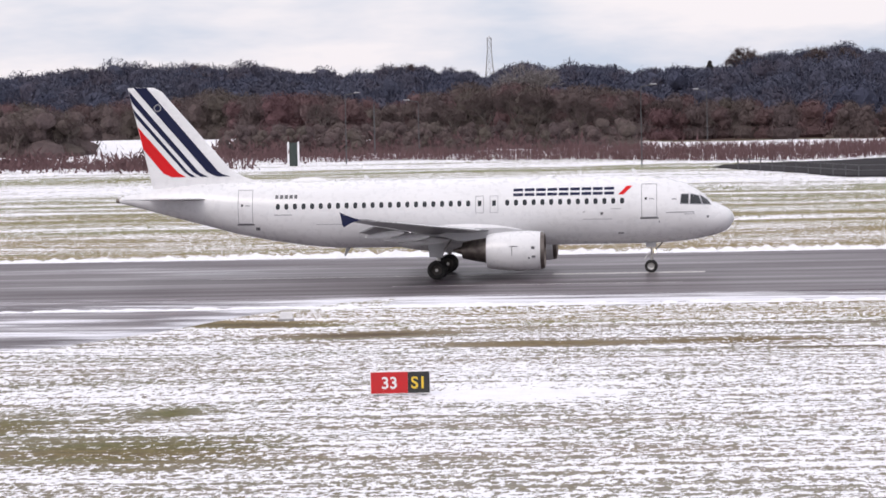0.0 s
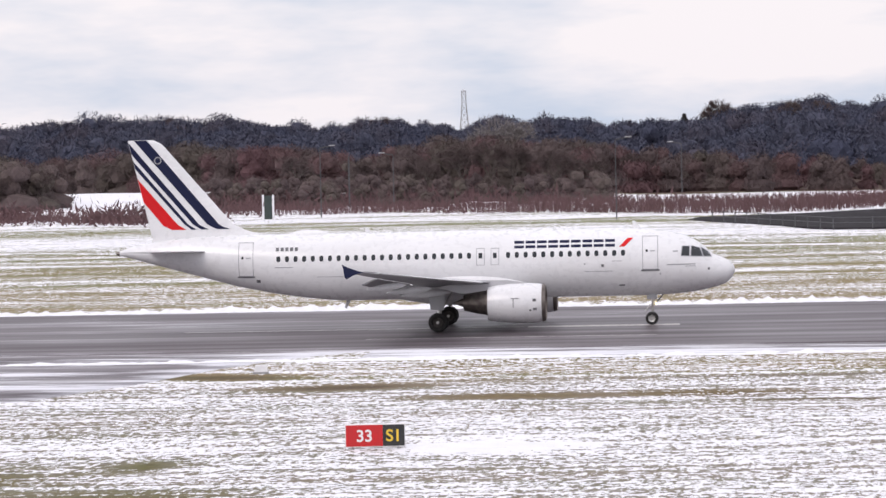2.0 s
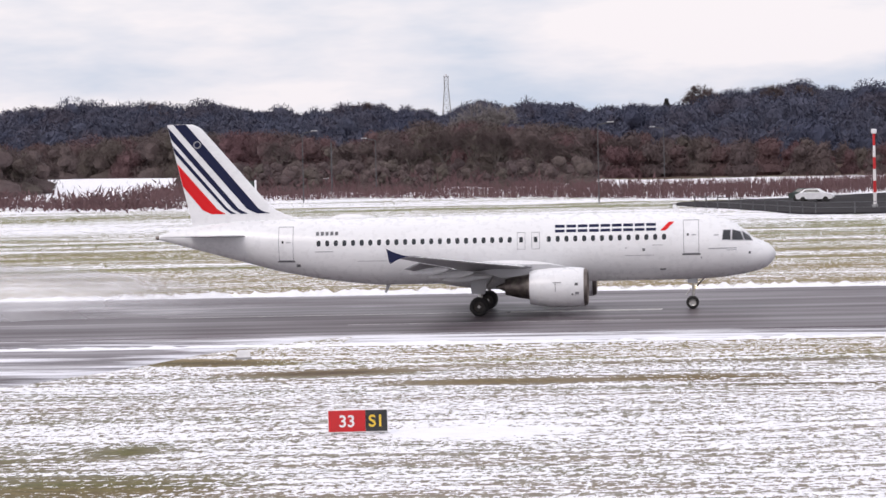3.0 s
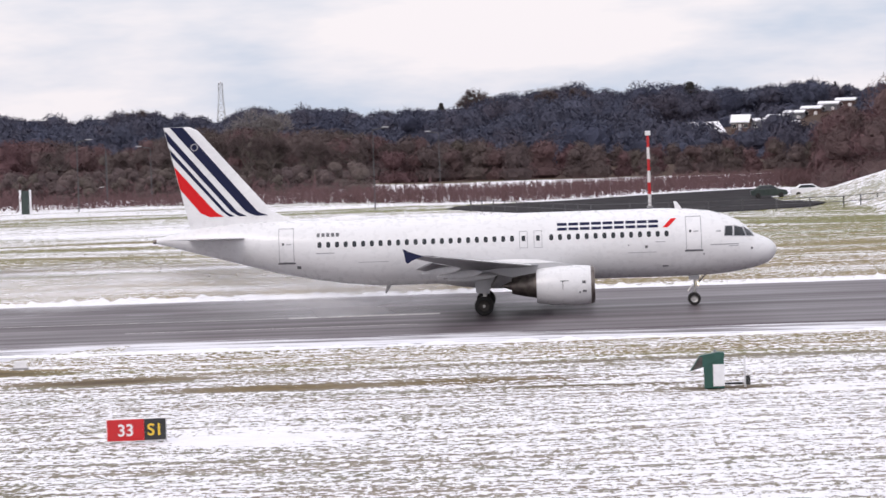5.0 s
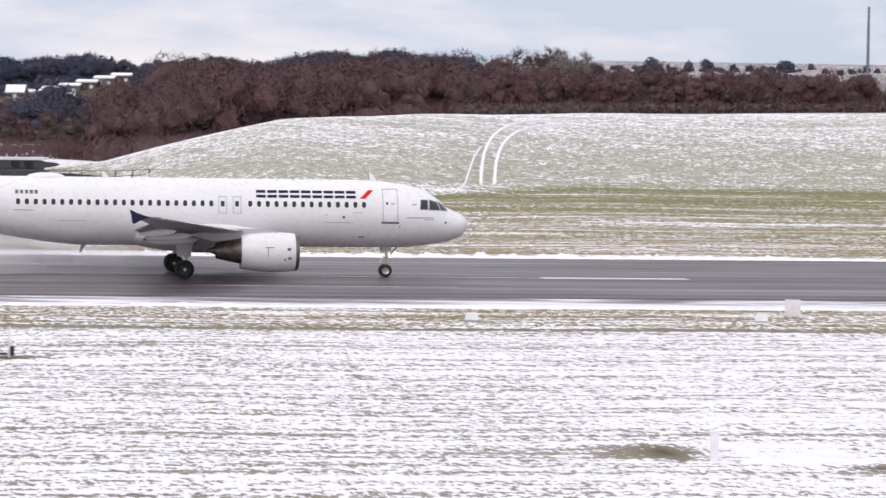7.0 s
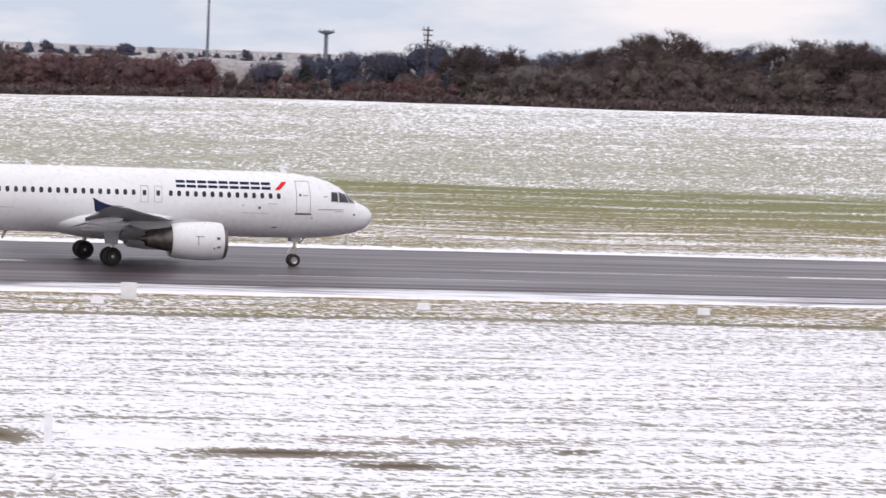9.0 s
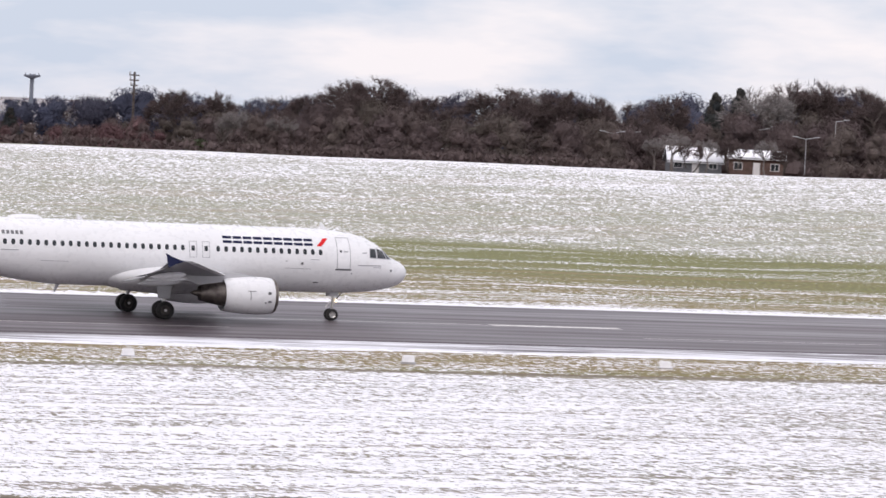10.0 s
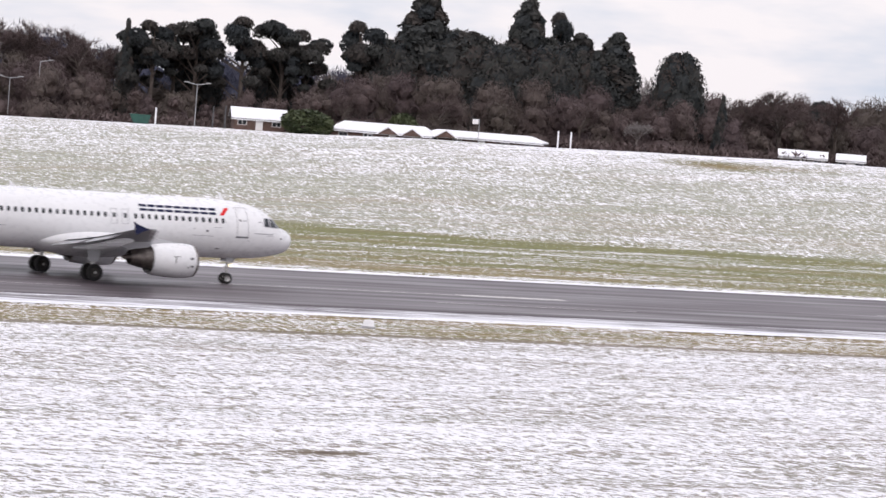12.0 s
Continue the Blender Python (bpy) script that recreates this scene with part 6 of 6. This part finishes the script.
def build_woods():
    rng = np.random.default_rng(5)
    hill = []
    for d in np.arange(880, 1500, 42):
        for x in np.arange(-0.25 * d, 0.16 * d, 6.5):
            az = math.degrees(math.atan2(x + rng.normal() * 2, d))
            dd = d + rng.normal() * 8
            if 1.2 < az < 4.4 and 950 < dd < 1260:
                if rng.uniform() < 0.35 or dd > 1150:
                    continue
                hill.append((az, dd, -0.74 + rng.uniform(-.12, .05)))
                continue
            g = float(ground_height(dd * math.sin(radians(az)), dd * math.cos(radians(az))))
            want = math.degrees(math.atan2(g + rng.uniform(9, 15) - EYE[2], dd))
            hill.append((az, dd, min(want, sky_el(az) + rng.uniform(-.11, -.01)) if dd < 1400 else sky_el(az) + rng.uniform(-.08, .02)))
    woods("far_woods", "leafless woods tinted haze blue on the far hillside", TWIGHAZE, hill, 6, per=640, size=1.5, slim=.22, wide=.55, ref=3.2)
    front, low = [], []
    for d in (0, 23, 48, 78, 108):
        for az in np.arange(-13.2, 4.3, 0.32):
            az = az + rng.normal() * 0.1
            top = np.interp(az, [-13, -10, -8, -6, -4.3, -3, -1, 1, 4, 5], [-.60, -.62, -.52, -.62, -.42, -.58, -.76, -.88, -.86, -.6]) + rng.uniform(-.20, .06) + d * .0004
            (front if rng.uniform() < 0.6 else low).append((az, d + rng.normal() * 5 + float(np.interp(az, [-9.5, -7.5, -5, -2, 3], [742, 698, 632, 608, 602])), top))
    woods("near_woods", "leafless dark brown woods behind the meadow", TWIG, front, 7, per=1500, size=0.85, slim=.15, wide=.46)
    woods("near_woods", "leafless russet scrub behind the meadow", TWIGRED, low, 8, per=1500, size=0.85, slim=.15, wide=.5)
    shrubs = []
    for i in range(46):
        shrubs.append((rng.uniform(-12.4, -10.3), rng.uniform(584, 640), rng.uniform(-.82, -.62)))
    for i in range(150):
        a, d = rng.uniform(-8.3, -2.6), rng.uniform(555, 640)
        shrubs.append((a, d, math.degrees(math.atan2(rng.uniform(1.6, 4.2) - EYE[2], d))))
    woods("shrubs", "bare brown shrubs scattered over the snowy meadow", TWIG, shrubs, 14, per=600, size=0.6, slim=.16, wide=.5, lobes=4)
    russet, brown, distant = [], [], []
    for k, off in enumerate((34, 52, 74, 100, 135)):
        for az in np.arange(4.0, 40.5, 0.36):
            a = az + rng.normal() * .1
            base = float(np.interp(a, BANK[:, 0], BANK[:, 2]))
            s = sky_el(a)
            if a < 14.6:
                top = min(s - .04, -.07) + rng.uniform(-.12, .03) if a > 4.9 else s - .3 + rng.uniform(-.2, 0)
                top += -.12 * (k == 0)
                russet.append((a, base + off + rng.normal() * 4, top))
            else:
                if off < 50 and (24.7 < a < 27.2 or 29.9 < a < 34.7 or 37.6 < a < 39.1):
                    continue
                cap = float(np.interp(a, [14.6, 17, 18.3, 19.2, 20.5, 22, 24, 28, 31, 34, 36, 40], [-.38, -.34, -.16, -.05, .2, .05, .15, .3, .45, .5, .45, .3]))
                cap -= .34 * (28.2 < a < 31.3)
                top = min(cap, s) + rng.uniform(-.3, .08) - .22 * (k == 0) - .08 * (k == 1)
                (brown if a > 18 or rng.uniform() < .4 else russet).append((a, base + off + rng.normal() * 4, top))
        if k == 4:
            for az in np.arange(15.5, 40.5, .4):
                (distant if az < 36.5 else brown).append((az + rng.normal() * .12, 715 + rng.normal() * 12, sky_el(az) + rng.uniform(-.14, .02)))
    woods("near_woods", "leafless russet woods behind the grass bank", TWIGRED, russet, 9, per=1500, size=0.85, slim=.15, wide=.46)
    woods("near_woods", "leafless grey-brown woods behind the grass bank", TWIG, brown, 10, per=1500, size=0.85, slim=.15, wide=.42)
    woods("far_woods", "leafless trees tinted haze grey standing behind the nearer woods", TWIGHAZE, distant, 13, per=1500, size=0.95, slim=.14, wide=.42)
    plateau = []
    for az in np.arange(10.8, 21, .07):
        plateau.append((az + rng.normal() * .05, 2350 + rng.normal() * 60, rng.uniform(-.10, .02) if rng.uniform() < .35 else -.085))
    woods("far_woods", "thin line of leafless haze-tinted trees on the far plateau", TWIGHAZE, plateau, 12, per=110, size=1.7, slim=.5, wide=.9)
    # saplings and scrub on the snowy bank beyond the road
    r = np.random.default_rng(3)
    n = 9500
    az = 6.0 - 15.0 * r.uniform(0, 1, n) ** 1.35
    d = 484 + 48 * r.uniform(0, 1, n) ** 1.2 + np.clip(-az, 0, 8) * 6 + np.clip(az + 1.0, 0, 4) * 8.5
    x, y = d * np.sin(np.radians(az)), d * np.cos(np.radians(az))
    z = ground_height(x, y)
    h = r.uniform(0.7, 2.2, n) * np.where((az < -3.5) & (r.uniform(0, 1, n) < .6), .25, 1)
    lean = r.normal(size=(n, 2)) * .25
    t = np.stack([np.stack([x - .045, y, z - .1], -1), np.stack([x + .045, y, z - .1], -1), np.stack([x + lean[:, 0], y + lean[:, 1], z + h], -1)], 1)
    c = np.stack([x, y, z + h * .55], -1)
    tagged(new("saplings", tri_mesh("saplings", [t, triangles(r, c, .8, .8, .16), triangles(r, c + r.normal(size=c.shape) * .3, .7, .6, .16)], TWIGRED)), "belt of bare brown saplings on a snowy slope", "scrub", kind="stuff")
    n = 9000
    az = np.concatenate([r.normal(cc, w, n // 5) for cc, w in ((-9.3, .6), (-11.2, .5), (-7.8, .6), (-6.3, .8), (-4.6, .9))])
    d = np.concatenate([r.normal(cc, 7, n // 5) for cc in (508, 525, 560, 575, 580)])
    x, y = d * np.sin(np.radians(az)), d * np.cos(np.radians(az))
    c = np.stack([x, y, np.abs(r.normal(size=n)) * .8 + .1], -1)
    tagged(new("scrub", tri_mesh("scrub", triangles(r, c, .9, .4, .3), TWIGRED)), "low brown scrub poking through the snow", "scrub", kind="stuff")
    # clipped dark hedge along the top of the bank
    n = 9000
    az = r.uniform(9, 40, n)
    d = np.interp(az, BANK[:, 0], BANK[:, 2]) + 22 + r.normal(size=n) * 1.0
    x, y = d * np.sin(np.radians(az)), d * np.cos(np.radians(az))
    keep = ~(((az > 24.7) & (az < 27)) | ((az > 29.9) & (az < 34.7)))
    c = np.stack([x, y, ground_height(x, y) + r.uniform(0.0, 1.3, n)], -1)[keep]
    tagged(new("hedge", tri_mesh("hedge", triangles(r, c, .8, .2, .5), TWIG)), "low dark leafless hedge along the top of the bank", "hedge", kind="stuff")


build_trees()
build_woods()

# ---------------------------------------------------------------- what moves
# seconds and the place of the airliner's nose along the runway
ROLL_OUT = [
    (0, -5.17),
    (0.5, -5.10),
    (1, -4.84),
    (1.5, -4.27),
    (2, -3.60),
    (2.5, -2.19),
    (2.7, -1.49),
    (3.4, 2.20),
    (4.3, 8.00),
    (4.5, 9.60),
    (5, 13.49),
    (5.5, 19.38),
    (5.7, 21.85),
    (6, 25.29),
    (6.5, 31.85),
    (7, 39.21),
    (7.5, 47.00),
    (7.7, 50.56),
    (9.3, 81.88),
    (9.5, 86.48),
    (10, 97.62),
    (10.5, 109.34),
    (11, 121.93),
    (11.5, 137.17),
    (11.8, 143.15),
    (12, 149.16),
]


def motions():
    walk(JET, [(t, pose(x, RUNWAY_Y, 0.03)) for t, x in ROLL_OUT])
    walk(SPRAY, [(t, pose(x, RUNWAY_Y, 0)) for t, x in ((0, -95), (2.5, -72), (4.3, -36), (5.0, -29), (5.5, -22), (6.5, -11), (7.5, 2), (9.5, 36), (12, 90))])
    ts, xs = (np.array(c) for c in zip(*ROLL_OUT))
    steps = [k / FPS for k in range(0, 361)]
    go = np.interp(steps, ts, xs)
    for hub, x, y, r in WHEELS:
        turn = np.concatenate([[0], np.cumsum(np.clip(np.diff(go) / r, 0, radians(84)))])
        walk(hub, [(t, Matrix.Translation((x, y, r)) @ Matrix.Rotation(a, 4, "Y")) for t, a in zip(steps, turn)])
    lane = lambda az, d: Matrix.Translation((d * math.sin(radians(az)), d * math.cos(radians(az)), 0.055))
    walk(CARS[0], [(0, lane(-4.2, 500) @ pose(0, 0, -3, 0, 0, -32)), (1.8, lane(-1.45, 474) @ pose(0, 0, -2.2, 0, 0, -20)), (2.4, lane(-0.45, 469) @ pose(0, 0, 0, 0, 0, -12)), (2.5, lane(-0.29, 468) @ pose(0, 0, 0, 0, 0, -12)), (4.5, lane(2.92, 465)), (5.0, lane(3.6, 466)), (7.0, lane(7.0, 545) @ pose(0, 0, 0, 0, 0, 70)), (12.0, lane(8.0, 620) @ pose(0, 0, 0, 0, 0, 70))])
    walk(CARS[1], [(0, lane(-4.6, 502) @ pose(0, 0, -3, 0, 0, -32)), (1.9, lane(-1.7, 475) @ pose(0, 0, -2.2, 0, 0, -20)), (2.45, lane(-0.75, 470) @ pose(0, 0, 0, 0, 0, -12)), (2.5, lane(-0.66, 470) @ pose(0, 0, 0, 0, 0, -12)), (4.5, lane(2.3, 466)), (5.2, lane(3.4, 467)), (7.4, lane(7.0, 545) @ pose(0, 0, 0, 0, 0, 70)), (12.0, lane(7.9, 612) @ pose(0, 0, 0, 0, 0, 70))])
    walk(LORRY, [(0, lane(7.4, 590) @ pose(0, 0, 0, 0, 0, -110)), (5.3, lane(5.0, 478) @ pose(0, 0, 0, 0, 0, -165)), (6.0, lane(3.83, 470) @ pose(0, 0, 0, 0, 0, 180)), (6.5, lane(2.95, 470) @ pose(0, 0, 0, 0, 0, 180)), (6.9, lane(2.2, 471) @ pose(0, 0, 0, 0, 0, 179)),
                 (9.0, lane(-1.6, 474) @ pose(0, 0, 0, 0, 0, 160)), (12.0, lane(-6.0, 508) @ pose(0, 0, 0, 0, 0, 150))])


motions()
